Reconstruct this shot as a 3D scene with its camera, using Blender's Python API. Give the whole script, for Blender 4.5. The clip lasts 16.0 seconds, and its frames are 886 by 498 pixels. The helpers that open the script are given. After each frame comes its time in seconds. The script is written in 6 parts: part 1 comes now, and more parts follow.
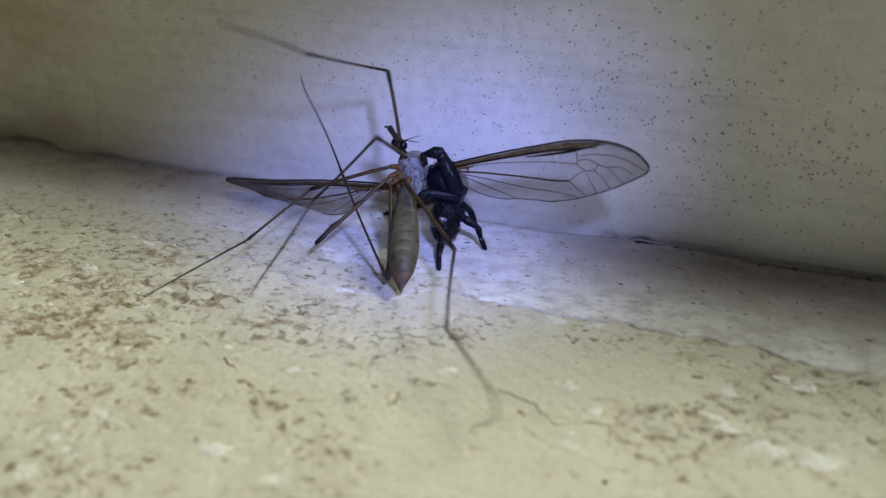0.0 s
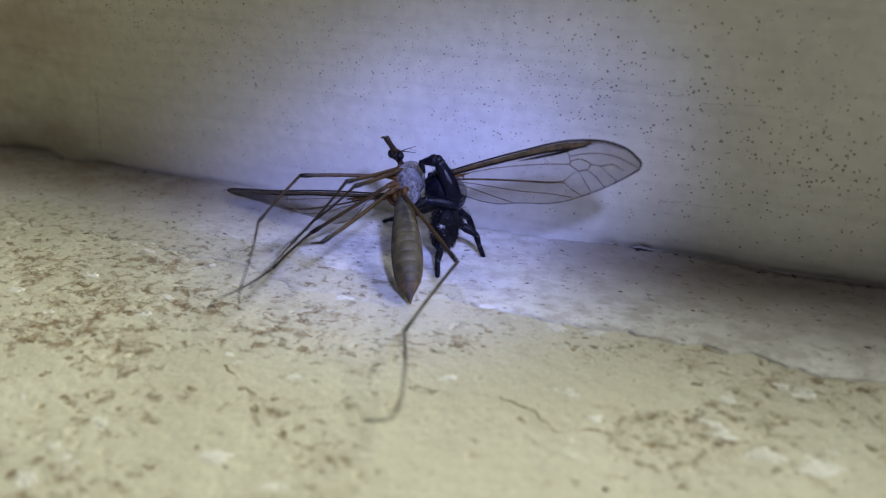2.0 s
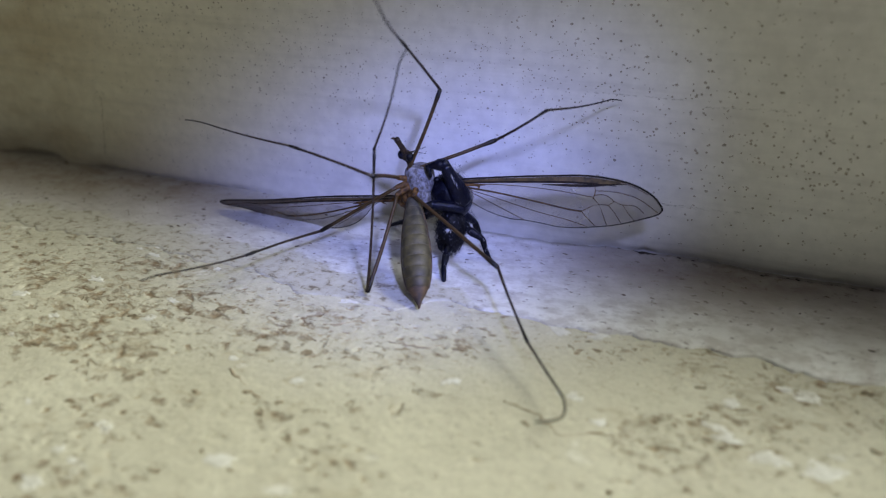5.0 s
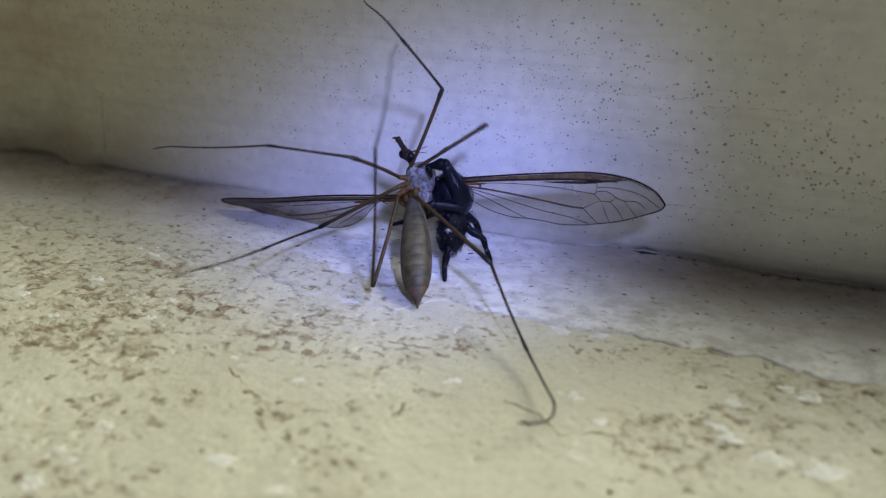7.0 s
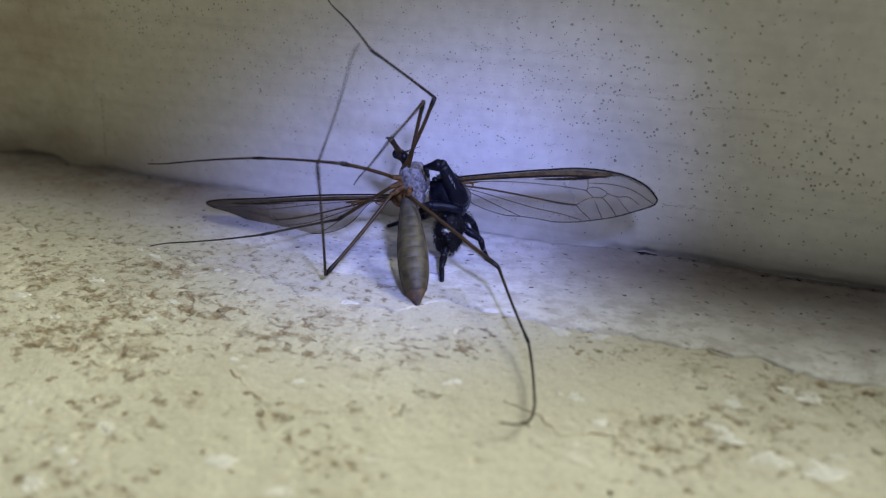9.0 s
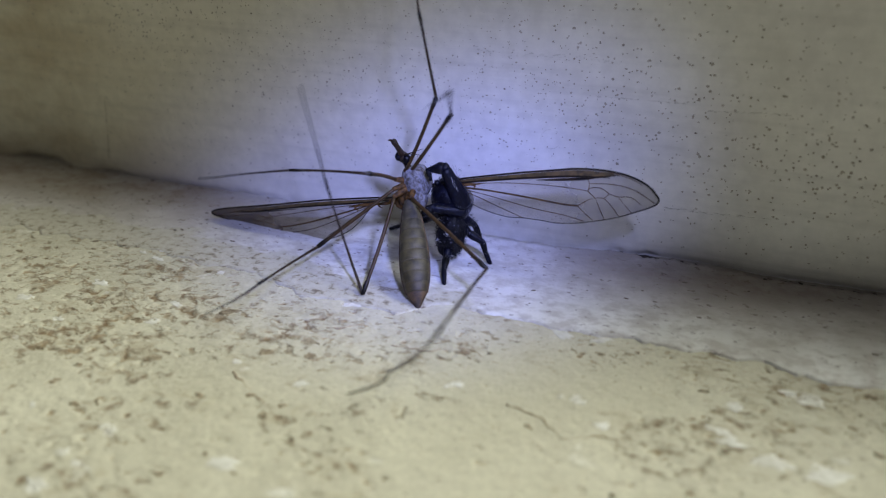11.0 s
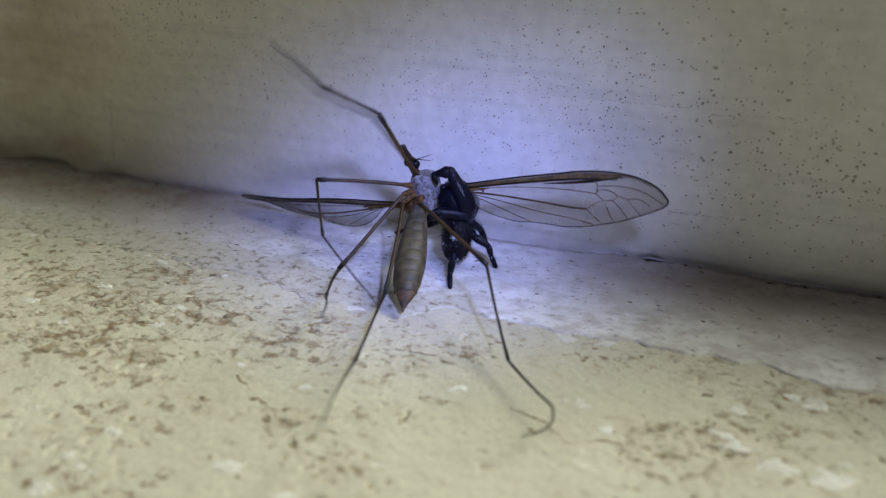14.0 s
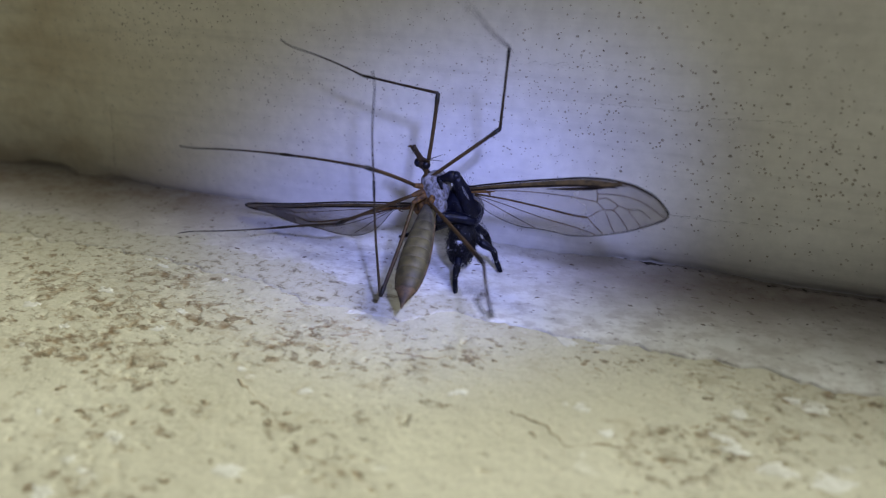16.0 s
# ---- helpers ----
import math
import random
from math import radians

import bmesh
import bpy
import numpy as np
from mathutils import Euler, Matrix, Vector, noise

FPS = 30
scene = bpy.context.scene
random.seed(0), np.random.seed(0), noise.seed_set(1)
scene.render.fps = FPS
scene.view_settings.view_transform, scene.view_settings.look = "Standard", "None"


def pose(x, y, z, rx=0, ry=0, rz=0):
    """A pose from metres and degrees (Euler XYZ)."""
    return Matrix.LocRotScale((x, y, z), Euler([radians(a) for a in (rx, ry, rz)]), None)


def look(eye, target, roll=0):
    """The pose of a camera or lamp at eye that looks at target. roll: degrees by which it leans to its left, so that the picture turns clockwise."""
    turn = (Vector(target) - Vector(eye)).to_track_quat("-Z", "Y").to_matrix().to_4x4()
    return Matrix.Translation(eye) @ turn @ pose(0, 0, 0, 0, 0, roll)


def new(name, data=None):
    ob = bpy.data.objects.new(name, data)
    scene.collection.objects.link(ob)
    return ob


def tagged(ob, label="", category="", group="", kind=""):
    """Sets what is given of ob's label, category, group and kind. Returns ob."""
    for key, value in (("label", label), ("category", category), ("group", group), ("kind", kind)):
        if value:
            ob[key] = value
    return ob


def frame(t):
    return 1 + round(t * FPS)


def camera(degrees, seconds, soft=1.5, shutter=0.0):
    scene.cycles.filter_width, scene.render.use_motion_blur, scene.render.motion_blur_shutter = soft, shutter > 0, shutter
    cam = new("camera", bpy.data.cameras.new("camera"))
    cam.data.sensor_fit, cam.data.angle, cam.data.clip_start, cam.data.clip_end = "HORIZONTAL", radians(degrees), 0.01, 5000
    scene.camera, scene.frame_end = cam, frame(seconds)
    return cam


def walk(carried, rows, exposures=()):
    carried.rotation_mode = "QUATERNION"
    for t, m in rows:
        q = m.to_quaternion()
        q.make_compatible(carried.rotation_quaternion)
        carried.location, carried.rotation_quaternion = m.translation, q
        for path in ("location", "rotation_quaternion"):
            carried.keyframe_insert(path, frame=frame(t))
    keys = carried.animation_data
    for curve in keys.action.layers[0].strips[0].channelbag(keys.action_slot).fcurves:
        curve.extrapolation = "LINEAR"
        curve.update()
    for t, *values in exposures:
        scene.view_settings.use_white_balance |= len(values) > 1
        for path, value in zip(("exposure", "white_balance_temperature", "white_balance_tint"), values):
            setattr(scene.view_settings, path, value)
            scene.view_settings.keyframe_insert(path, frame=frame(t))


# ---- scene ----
import itertools

cam = camera(65, 16.0, soft=1.12, shutter=0.5)
walk(cam, [
    (0.0, look((0.01920, -0.05993, 0.02839), (0.00131, -0.01003, 0.00028), 0.30)),
    (0.5, look((0.01923, -0.05998, 0.02840), (0.00125, -0.01002, 0.00047), 0.28)),
    (1.0, look((0.01922, -0.05999, 0.02843), (0.00124, -0.00996, 0.00059), 0.24)),
    (1.5, look((0.01920, -0.06004, 0.02854), (0.00126, -0.00996, 0.00077), 0.26)),
    (2.0, look((0.01923, -0.06009, 0.02850), (0.00125, -0.00991, 0.00094), 0.28)),
    (2.5, look((0.01921, -0.06010, 0.02852), (0.00124, -0.00990, 0.00101), 0.26)),
    (3.0, look((0.01922, -0.06014, 0.02858), (0.00120, -0.00992, 0.00113), 0.26)),
    (3.5, look((0.01918, -0.06020, 0.02859), (0.00112, -0.00996, 0.00120), 0.24)),
    (4.0, look((0.01922, -0.06021, 0.02860), (0.00106, -0.00997, 0.00128), 0.21)),
    (6.5, look((0.01921, -0.06015, 0.02854), (0.00092, -0.00997, 0.00121), 0.08)),
    (7.0, look((0.01918, -0.06018, 0.02851), (0.00091, -0.00996, 0.00123), 0.08)),
    (7.5, look((0.01921, -0.06018, 0.02857), (0.00091, -0.00998, 0.00127), -0.00)),
    (8.0, look((0.01924, -0.06017, 0.02852), (0.00091, -0.00995, 0.00128), -0.04)),
    (8.5, look((0.01920, -0.06016, 0.02862), (0.00091, -0.00997, 0.00130), -0.05)),
    (9.0, look((0.01920, -0.06020, 0.02860), (0.00090, -0.00998, 0.00134), -0.00)),
    (11.5, look((0.01923, -0.06030, 0.02862), (0.00068, -0.01003, 0.00162), -0.03)),
    (12.0, look((0.01921, -0.06030, 0.02862), (0.00063, -0.01004, 0.00162), -0.05)),
    (12.5, look((0.01922, -0.06029, 0.02863), (0.00056, -0.01002, 0.00172), -0.09)),
    (13.0, look((0.01927, -0.06033, 0.02868), (0.00055, -0.01007, 0.00177), -0.15)),
    (13.5, look((0.01919, -0.06036, 0.02863), (0.00048, -0.01007, 0.00179), -0.09)),
    (14.0, look((0.01921, -0.06035, 0.02869), (0.00039, -0.01006, 0.00191), -0.12)),
    (14.5, look((0.01920, -0.06039, 0.02873), (0.00036, -0.01006, 0.00204), -0.17)),
    (15.0, look((0.01922, -0.06037, 0.02871), (0.00031, -0.01007, 0.00201), -0.22)),
    (15.5, look((0.01925, -0.06036, 0.02868), (0.00034, -0.01006, 0.00199), -0.24)),
    (16.0, look((0.01921, -0.06040, 0.02880), (0.00034, -0.01002, 0.00223), -0.18)),
])
cam.data.dof.use_dof = True
cam.data.dof.focus_distance = 0.0595
cam.data.dof.aperture_fstop = 28

# ---- light: a dim warm room at night, and the small cold torch beside the lens ----
world = bpy.data.worlds.new("night_room")
scene.world = world
world.use_nodes = True
# the room's pale ceiling above, its dimmer walls around
sky_nodes, sky_links = world.node_tree.nodes, world.node_tree.links
rise, sky_ramp, where = sky_nodes.new("ShaderNodeSeparateXYZ"), sky_nodes.new("ShaderNodeValToRGB"), sky_nodes.new("ShaderNodeTexCoord")
sky_links.new(where.outputs["Generated"], rise.inputs[0])
sky_links.new(rise.outputs[2], sky_ramp.inputs[0])
sky_ramp.color_ramp.elements[0].color, sky_ramp.color_ramp.elements[1].color = (0.42, 0.43, 0.41, 1), (1.62, 1.65, 1.58, 1)
sky_links.new(sky_ramp.outputs[0], sky_nodes["Background"].inputs[0])
sky_nodes["Background"].inputs[1].default_value = 0.0905


def lamp(name, kind, power, colour, place, **settings):
    data = bpy.data.lights.new(name, kind)
    data.energy, data.color = power, colour
    if kind == "SPOT":
        data.spot_size, data.spot_blend, data.shadow_soft_size = settings["cone"], settings["blend"], settings["radius"]
    else:
        data.size = settings["size"]
    ob = new(name, data)
    ob.matrix_world = place
    return ob


lamp("torch_halo", "SPOT", 0.005, (0.72, 0.79, 1.0), look((0.031, -0.055, 0.047), (0.009, -0.004, 0.006)), cone=radians(76), blend=1.0, radius=0.0030)
lamp("torch_light", "SPOT", 0.216, (0.275, 0.33, 1.0), look((0.031, -0.055, 0.047), (-0.0036, -0.0083, 0.0029)) @ Matrix.Diagonal((1.05, 0.82, 1, 1)),
     cone=radians(30), blend=1.0, radius=0.0030)
lamp("torch_flank", "SPOT", 0.152, (0.385, 0.455, 1.0), look((0.031, -0.055, 0.047), (-0.0028, -0.007, 0.0036)) @ Matrix.Diagonal((1.05, 0.80, 1, 1)),
     cone=radians(42), blend=1.0, radius=0.0030)
lamp("room_light", "AREA", 7.55, (0.975, 1.0, 0.90), look((0.47, 0.145, 0.52), (0, -0.03, 0)), size=0.32)


# ---- materials ----
def material(name, base=(0.5, 0.5, 0.5), rough=0.6):
    m = bpy.data.materials.new(name)
    m.use_nodes = True
    b = m.node_tree.nodes["Principled BSDF"]
    b.inputs["Base Color"].default_value = (*base, 1)
    b.inputs["Roughness"].default_value = rough
    return m, m.node_tree, b


def node(tree, kind, **sets):
    n = tree.nodes.new(kind)
    for key, value in sets.items():
        n.inputs[key].default_value = value
    return n


def coords(tree, scale=(1, 1, 1)):
    c, p = tree.nodes.new("ShaderNodeTexCoord"), tree.nodes.new("ShaderNodeMapping")
    p.inputs["Scale"].default_value = scale
    tree.links.new(c.outputs["Object"], p.inputs["Vector"])
    return p.outputs[0]


def ramp(tree, source, stops):
    r = tree.nodes.new("ShaderNodeValToRGB")
    while len(r.color_ramp.elements) < len(stops):
        r.color_ramp.elements.new(0.5)
    for e, (at, c) in zip(r.color_ramp.elements, stops):
        e.position, e.color = at, (*c, 1) if len(c) == 3 else c
    tree.links.new(source, r.inputs[0])
    return r.outputs[0]


def grey(v):
    return (v, v, v)


def mix(tree, factor, a, b, how="MIX"):
    m = tree.nodes.new("ShaderNodeMix")
    m.data_type, m.blend_type = "RGBA", how
    for socket, value in ((m.inputs[0], factor), (m.inputs[6], a), (m.inputs[7], b)):
        if isinstance(value, (int, float)):
            socket.default_value = value
        elif isinstance(value, tuple):
            socket.default_value = (*value, 1)
        else:
            tree.links.new(value, socket)
    return m.outputs[2]


def noise_tex(tree, vector, scale, detail=4, rough=0.55, distortion=0.0):
    n = node(tree, "ShaderNodeTexNoise", Scale=scale, Detail=detail, Roughness=rough, Distortion=distortion)
    tree.links.new(vector, n.inputs["Vector"])
    return n.outputs[0]


def bump(tree, b, height, strength, distance):
    n = node(tree, "ShaderNodeBump", Strength=strength, Distance=distance)
    tree.links.new(height, n.inputs["Height"])
    tree.links.new(n.outputs[0], b.inputs["Normal"])


def plus(tree, a, b, k):
    """a + k * b."""
    n = tree.nodes.new("ShaderNodeMath")
    n.operation = "MULTIPLY_ADD"
    tree.links.new(b, n.inputs[0])
    n.inputs[1].default_value = k
    tree.links.new(a, n.inputs[2])
    return n.outputs[0]


def held(tree, name):
    """A number that the mesh holds at each point."""
    n = tree.nodes.new("ShaderNodeAttribute")
    n.attribute_name = name
    return n.outputs["Fac"]


def axis_range(tree, axis, low, high):
    """0 at low, 1 at high along one of the thing's own axes (0, 1, 2)."""
    c, x = tree.nodes.new("ShaderNodeTexCoord"), tree.nodes.new("ShaderNodeSeparateXYZ")
    tree.links.new(c.outputs["Object"], x.inputs[0])
    r = node(tree, "ShaderNodeMapRange")
    r.inputs[1].default_value, r.inputs[2].default_value = low, high
    tree.links.new(x.outputs[axis], r.inputs[0])
    return r.outputs[0]


def wall_paint():
    m, t, b = material("old_cream_paint", rough=0.42)
    v = coords(t)
    stains = ramp(t, noise_tex(t, v, 55, 5, 0.6), ((0.3, (0.63, 0.605, 0.57)), (0.7, (0.755, 0.74, 0.71))))
    fine = ramp(t, noise_tex(t, v, 900, 4, 0.6), ((0.35, grey(0.90)), (0.65, grey(1.0))))
    drag = ramp(t, noise_tex(t, coords(t, (50, 1, 1100)), 1.0, 4), ((0.34, grey(0.93)), (0.52, grey(1.0))))
    # yellowing of the paint towards one end of the sill, brown stains at that end
    aged = mix(t, axis_range(t, 0, 0.0, -0.05), stains, (0.70, 0.65, 0.515))
    brown = mix(t, 1.0, axis_range(t, 0, -0.028, -0.055), ramp(t, noise_tex(t, coords(t, (1, 1, 2.2)), 75, 5, 0.6), ((0.40, grey(0.0)), (0.62, grey(0.75)))), "MULTIPLY")
    aged = mix(t, brown, aged, (0.44, 0.35, 0.22))
    smear = ramp(t, noise_tex(t, coords(t, (0.12, 1, 1.6)), 210, 5, 0.65), ((0.60, grey(0.0)), (0.74, grey(0.28))))
    aged = mix(t, smear, aged, (0.36, 0.34, 0.31))
    col = mix(t, 1.0, mix(t, 1.0, aged, fine, "MULTIPLY"), drag, "MULTIPLY")
    t.links.new(col, b.inputs["Base Color"])
    bump(t, b, noise_tex(t, v, 500, 4), 0.3, 0.0002)
    return m


def stone():
    """Smooth sandy plaster; brown dirt lies in its shallow pits, thick in some patches and thin in others."""
    m, t, b = material("sandy_sill_plaster", rough=0.8)
    v = coords(t)
    ground = ramp(t, noise_tex(t, v, 70, 6, 0.6), ((0.3, (0.465, 0.44, 0.33)), (0.7, (0.565, 0.54, 0.415))))
    grain = ramp(t, noise_tex(t, v, 2300, 4, 0.7), ((0.3, grey(0.88)), (0.7, grey(1.06))))
    col = mix(t, 1.0, ground, grain, "MULTIPLY")
    soiled = held(t, "soil")
    cloud = plus(t, noise_tex(t, coords(t, (0.8, 1.1, 1)), 460, 6, 0.68, 0.4), soiled, 0.12)
    col = mix(t, ramp(t, cloud, ((0.585, grey(0.0)), (0.70, grey(0.55)))), col, (0.36, 0.31, 0.21))
    soil = ramp(t, noise_tex(t, v, 700, 4), ((0.40, (0.165, 0.105, 0.052)), (0.62, (0.315, 0.235, 0.135))))
    ragged = noise_tex(t, coords(t, (0.8, 1.15, 1)), 850, 7, 0.68, 0.3)
    fleck = ramp(t, plus(t, ragged, soiled, 0.165), ((0.617, grey(0.0)), (0.672, grey(0.45)), (0.75, grey(0.92))))
    col = mix(t, fleck, col, soil)
    sunk = axis_range(t, 2, -0.00010, -0.00026)
    dirt = ramp(t, mix(t, 0.45, sunk, ragged), ((0.34, grey(0.0)), (0.48, grey(0.38)), (0.66, grey(0.85))))
    col = mix(t, dirt, col, soil)
    tiny = ramp(t, plus(t, noise_tex(t, coords(t, (0.8, 1.1, 1)), 2600, 4, 0.6, 0.15), soiled, 0.08), ((0.665, grey(0.0)), (0.72, grey(0.6))))
    col = mix(t, tiny, col, (0.15, 0.11, 0.065))
    pale = ramp(t, noise_tex(t, coords(t, (0.8, 1.1, 1)), 330, 4, 0.6, 0.25), ((0.66, grey(0.0)), (0.71, grey(0.6))))
    col = mix(t, pale, col, (0.70, 0.69, 0.62))
    t.links.new(col, b.inputs["Base Color"])
    relief = mix(t, 0.5, noise_tex(t, v, 1300, 6, 0.65), noise_tex(t, coords(t, (0.7, 1, 1)), 380, 6, 0.6))
    bump(t, b, plus(t, relief, fleck, -0.30), 0.75, 0.0004)
    return m


def strip_paint():
    m, t, b = material("spilled_white_paint", rough=0.5)
    v = coords(t)
    col = ramp(t, noise_tex(t, v, 160, 6, 0.62), ((0.3, (0.545, 0.535, 0.485)), (0.65, (0.70, 0.69, 0.65))))
    # pinkish dirt towards one end, darkened near the wall for the corner's shade
    rose_shade = mix(t, 1.0, axis_range(t, 0, 0.002, 0.018), ramp(t, noise_tex(t, coords(t, (0.7, 1, 1)), 150, 5, 0.62), ((0.36, grey(0.55)), (0.56, grey(1.0)))), "MULTIPLY")
    rose_shade = mix(t, 1.0, rose_shade, axis_range(t, 1, -0.0135, -0.0055), "MULTIPLY")
    col = mix(t, rose_shade, col, (0.29, 0.238, 0.208))
    # brown towards the other end, stronger towards the wall
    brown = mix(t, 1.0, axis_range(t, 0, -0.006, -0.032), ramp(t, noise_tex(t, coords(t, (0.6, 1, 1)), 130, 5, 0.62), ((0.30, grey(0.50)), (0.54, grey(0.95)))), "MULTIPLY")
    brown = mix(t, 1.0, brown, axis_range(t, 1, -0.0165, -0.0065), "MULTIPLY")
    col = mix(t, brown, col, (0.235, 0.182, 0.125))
    dust = ramp(t, noise_tex(t, coords(t, (0.75, 1.1, 1)), 700, 6, 0.7), ((0.45, grey(0.0)), (0.60, grey(0.62))))
    col = mix(t, dust, col, (0.37, 0.335, 0.285))
    patch = ramp(t, noise_tex(t, coords(t, (0.8, 1.1, 1)), 260, 6, 0.68), ((0.54, grey(0.0)), (0.66, grey(0.55))))
    col = mix(t, patch, col, (0.40, 0.375, 0.325))
    fleck = ramp(t, noise_tex(t, coords(t, (0.8, 1.1, 1)), 1300, 6, 0.70), ((0.595, grey(0.0)), (0.66, grey(0.8))))
    col = mix(t, fleck, col, (0.12, 0.085, 0.06))
    # worn through to the plaster towards its thin edge
    worn = mix(t, 0.35, held(t, "wear"), noise_tex(t, coords(t, (0.7, 1, 1)), 300, 7, 0.68))
    bare = ramp(t, worn, ((0.615, grey(0.0)), (0.640, grey(0.95))))
    sand = ramp(t, noise_tex(t, coords(t, (0.9, 1.05, 1)), 1250, 6, 0.70, 0.3), ((0.44, (0.49, 0.47, 0.38)), (0.56, (0.41, 0.38, 0.285)), (0.62, (0.18, 0.145, 0.09))))
    col = mix(t, bare, col, sand)
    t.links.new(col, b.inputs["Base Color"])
    bump(t, b, noise_tex(t, v, 520, 7, 0.7), 0.7, 0.0003)
    return m


def chitin(name, near, far, length, rough=0.5, start=0.72):
    """Leg skin: pale at the body, darker to the joint, along the piece's own z."""
    m, t, b = material(name, rough=rough)
    c, x = t.nodes.new("ShaderNodeTexCoord"), t.nodes.new("ShaderNodeSeparateXYZ")
    t.links.new(c.outputs["Object"], x.inputs[0])
    r = node(t, "ShaderNodeMapRange")
    r.inputs[1].default_value, r.inputs[2].default_value = 0.0, length
    t.links.new(x.outputs[2], r.inputs[0])
    col = ramp(t, r.outputs[0], ((start, near), (min(1.0, start + 0.2), far)))
    b.inputs["Specular IOR Level"].default_value = 0.3
    mott = ramp(t, noise_tex(t, coords(t), 2500, 3), ((0.3, grey(0.7)), (0.7, grey(1.15))))
    t.links.new(mix(t, 1.0, col, mott, "MULTIPLY"), b.inputs["Base Color"])
    bump(t, b, noise_tex(t, coords(t), 6000, 2), 0.3, 0.00003)
    return m


def mottled(name, dark, pale, scale, rough=0.6, low=0.4, high=0.6, relief=0.00005):
    m, t, b = material(name, rough=rough)
    v = coords(t)
    t.links.new(ramp(t, noise_tex(t, v, scale, 5, 0.65), ((low, dark), (high, pale))), b.inputs["Base Color"])
    bump(t, b, noise_tex(t, v, scale * 2, 4), 0.6, relief)
    return m


def belly():
    """Thin ringed skin: lilac grey at the base, olive tan along the middle, rusty towards the tail."""
    m, t, b = material("grey_brown_belly", rough=0.6)
    col = ramp(t, axis_range(t, 2, 0.0, 0.0098), ((0.0, (0.060, 0.052, 0.036)), (0.28, (0.068, 0.056, 0.022)), (0.70, (0.066, 0.052, 0.016)), (0.90, (0.045, 0.028, 0.008))))
    blotch = ramp(t, noise_tex(t, coords(t), 900, 5, 0.65), ((0.38, grey(0.42)), (0.60, grey(1.15))))
    t.links.new(mix(t, 1.0, col, blotch, "MULTIPLY"), b.inputs["Base Color"])
    bump(t, b, noise_tex(t, coords(t, (1, 1, 2.5)), 1800, 4), 0.5, 0.00005)
    return m


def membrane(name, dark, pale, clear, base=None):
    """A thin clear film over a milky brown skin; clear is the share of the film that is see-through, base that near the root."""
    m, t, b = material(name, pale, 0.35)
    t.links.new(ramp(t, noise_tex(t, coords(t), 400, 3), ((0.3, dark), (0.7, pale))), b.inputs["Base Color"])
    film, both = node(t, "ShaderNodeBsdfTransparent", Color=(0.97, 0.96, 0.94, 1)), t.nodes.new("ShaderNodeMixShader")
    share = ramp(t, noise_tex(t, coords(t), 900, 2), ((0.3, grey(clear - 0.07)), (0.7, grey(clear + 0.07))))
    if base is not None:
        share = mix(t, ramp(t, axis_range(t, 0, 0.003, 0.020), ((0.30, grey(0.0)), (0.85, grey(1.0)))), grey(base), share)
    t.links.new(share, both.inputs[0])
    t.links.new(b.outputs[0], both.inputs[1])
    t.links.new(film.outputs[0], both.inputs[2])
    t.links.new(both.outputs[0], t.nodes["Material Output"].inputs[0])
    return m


WALL, STONE, STRIP = wall_paint(), stone(), strip_paint()
GAP = mottled("dark_gap_shade", (0.025, 0.02, 0.016), (0.085, 0.068, 0.052), 1500, 0.9)
SPECK = mottled("brown_speck_dirt", (0.07, 0.05, 0.033), (0.16, 0.12, 0.085), 900)
FAINT_SPECK = mottled("faded_speck_dirt", (0.27, 0.24, 0.20), (0.47, 0.43, 0.38), 900)
SCUFF = mottled("grey_scuff", (0.46, 0.44, 0.41), (0.70, 0.68, 0.645), 900, 0.6, 0.40, 0.55)
DRIP = mottled("brown_drip_stain", (0.20, 0.155, 0.095), (0.40, 0.34, 0.24), 900, 0.6)
MEMBRANE = membrane("wing_membrane", (0.165, 0.150, 0.130), (0.225, 0.205, 0.175), 0.25, 0.52)
# darker copy of the film: doubled skin seen edge-on, put into its colour
FOLDED = membrane("darkened_folded_membrane", (0.032, 0.018, 0.008), (0.070, 0.042, 0.020), 0.08, 0.58)
VEIN = mottled("brown_vein", (0.030, 0.017, 0.007), (0.085, 0.048, 0.017), 900, 0.5)
EDGE = mottled("dark_wing_edge", (0.006, 0.004, 0.003), (0.020, 0.012, 0.006), 900, 0.5)
STIGMA = mottled("brown_wing_stripe", (0.035, 0.022, 0.008), (0.10, 0.064, 0.022), 1500, 0.5)
SKIN = mottled("orange_brown_skin", (0.028, 0.013, 0.004), (0.130, 0.064, 0.016), 2200, 0.7)
DUST = mottled("silvery_dusted_skin", (0.050, 0.040, 0.033), (0.190, 0.188, 0.208), 3000, 0.8, 0.38, 0.60, 0.0002)
BELLY = belly()
BELLY_EDGE = mottled("brown_belly_seam", (0.055, 0.045, 0.026), (0.110, 0.092, 0.056), 700, 0.8)
TIP = mottled("dark_tail_plate", (0.022, 0.013, 0.006), (0.085, 0.048, 0.018), 1300, 0.7)
HEAD = mottled("dark_head", (0.008, 0.005, 0.004), (0.032, 0.019, 0.011), 1500, 0.5)
BLACK = mottled("black_spider_skin", (0.002, 0.002, 0.005), (0.006, 0.008, 0.020), 2600, 0.36, 0.45, 0.75, 0.00010)
GREYED = mottled("black_skin_with_pale_scales", (0.003, 0.003, 0.004), (0.12, 0.12, 0.15), 4200, 0.5, 0.60, 0.70, 0.00012)
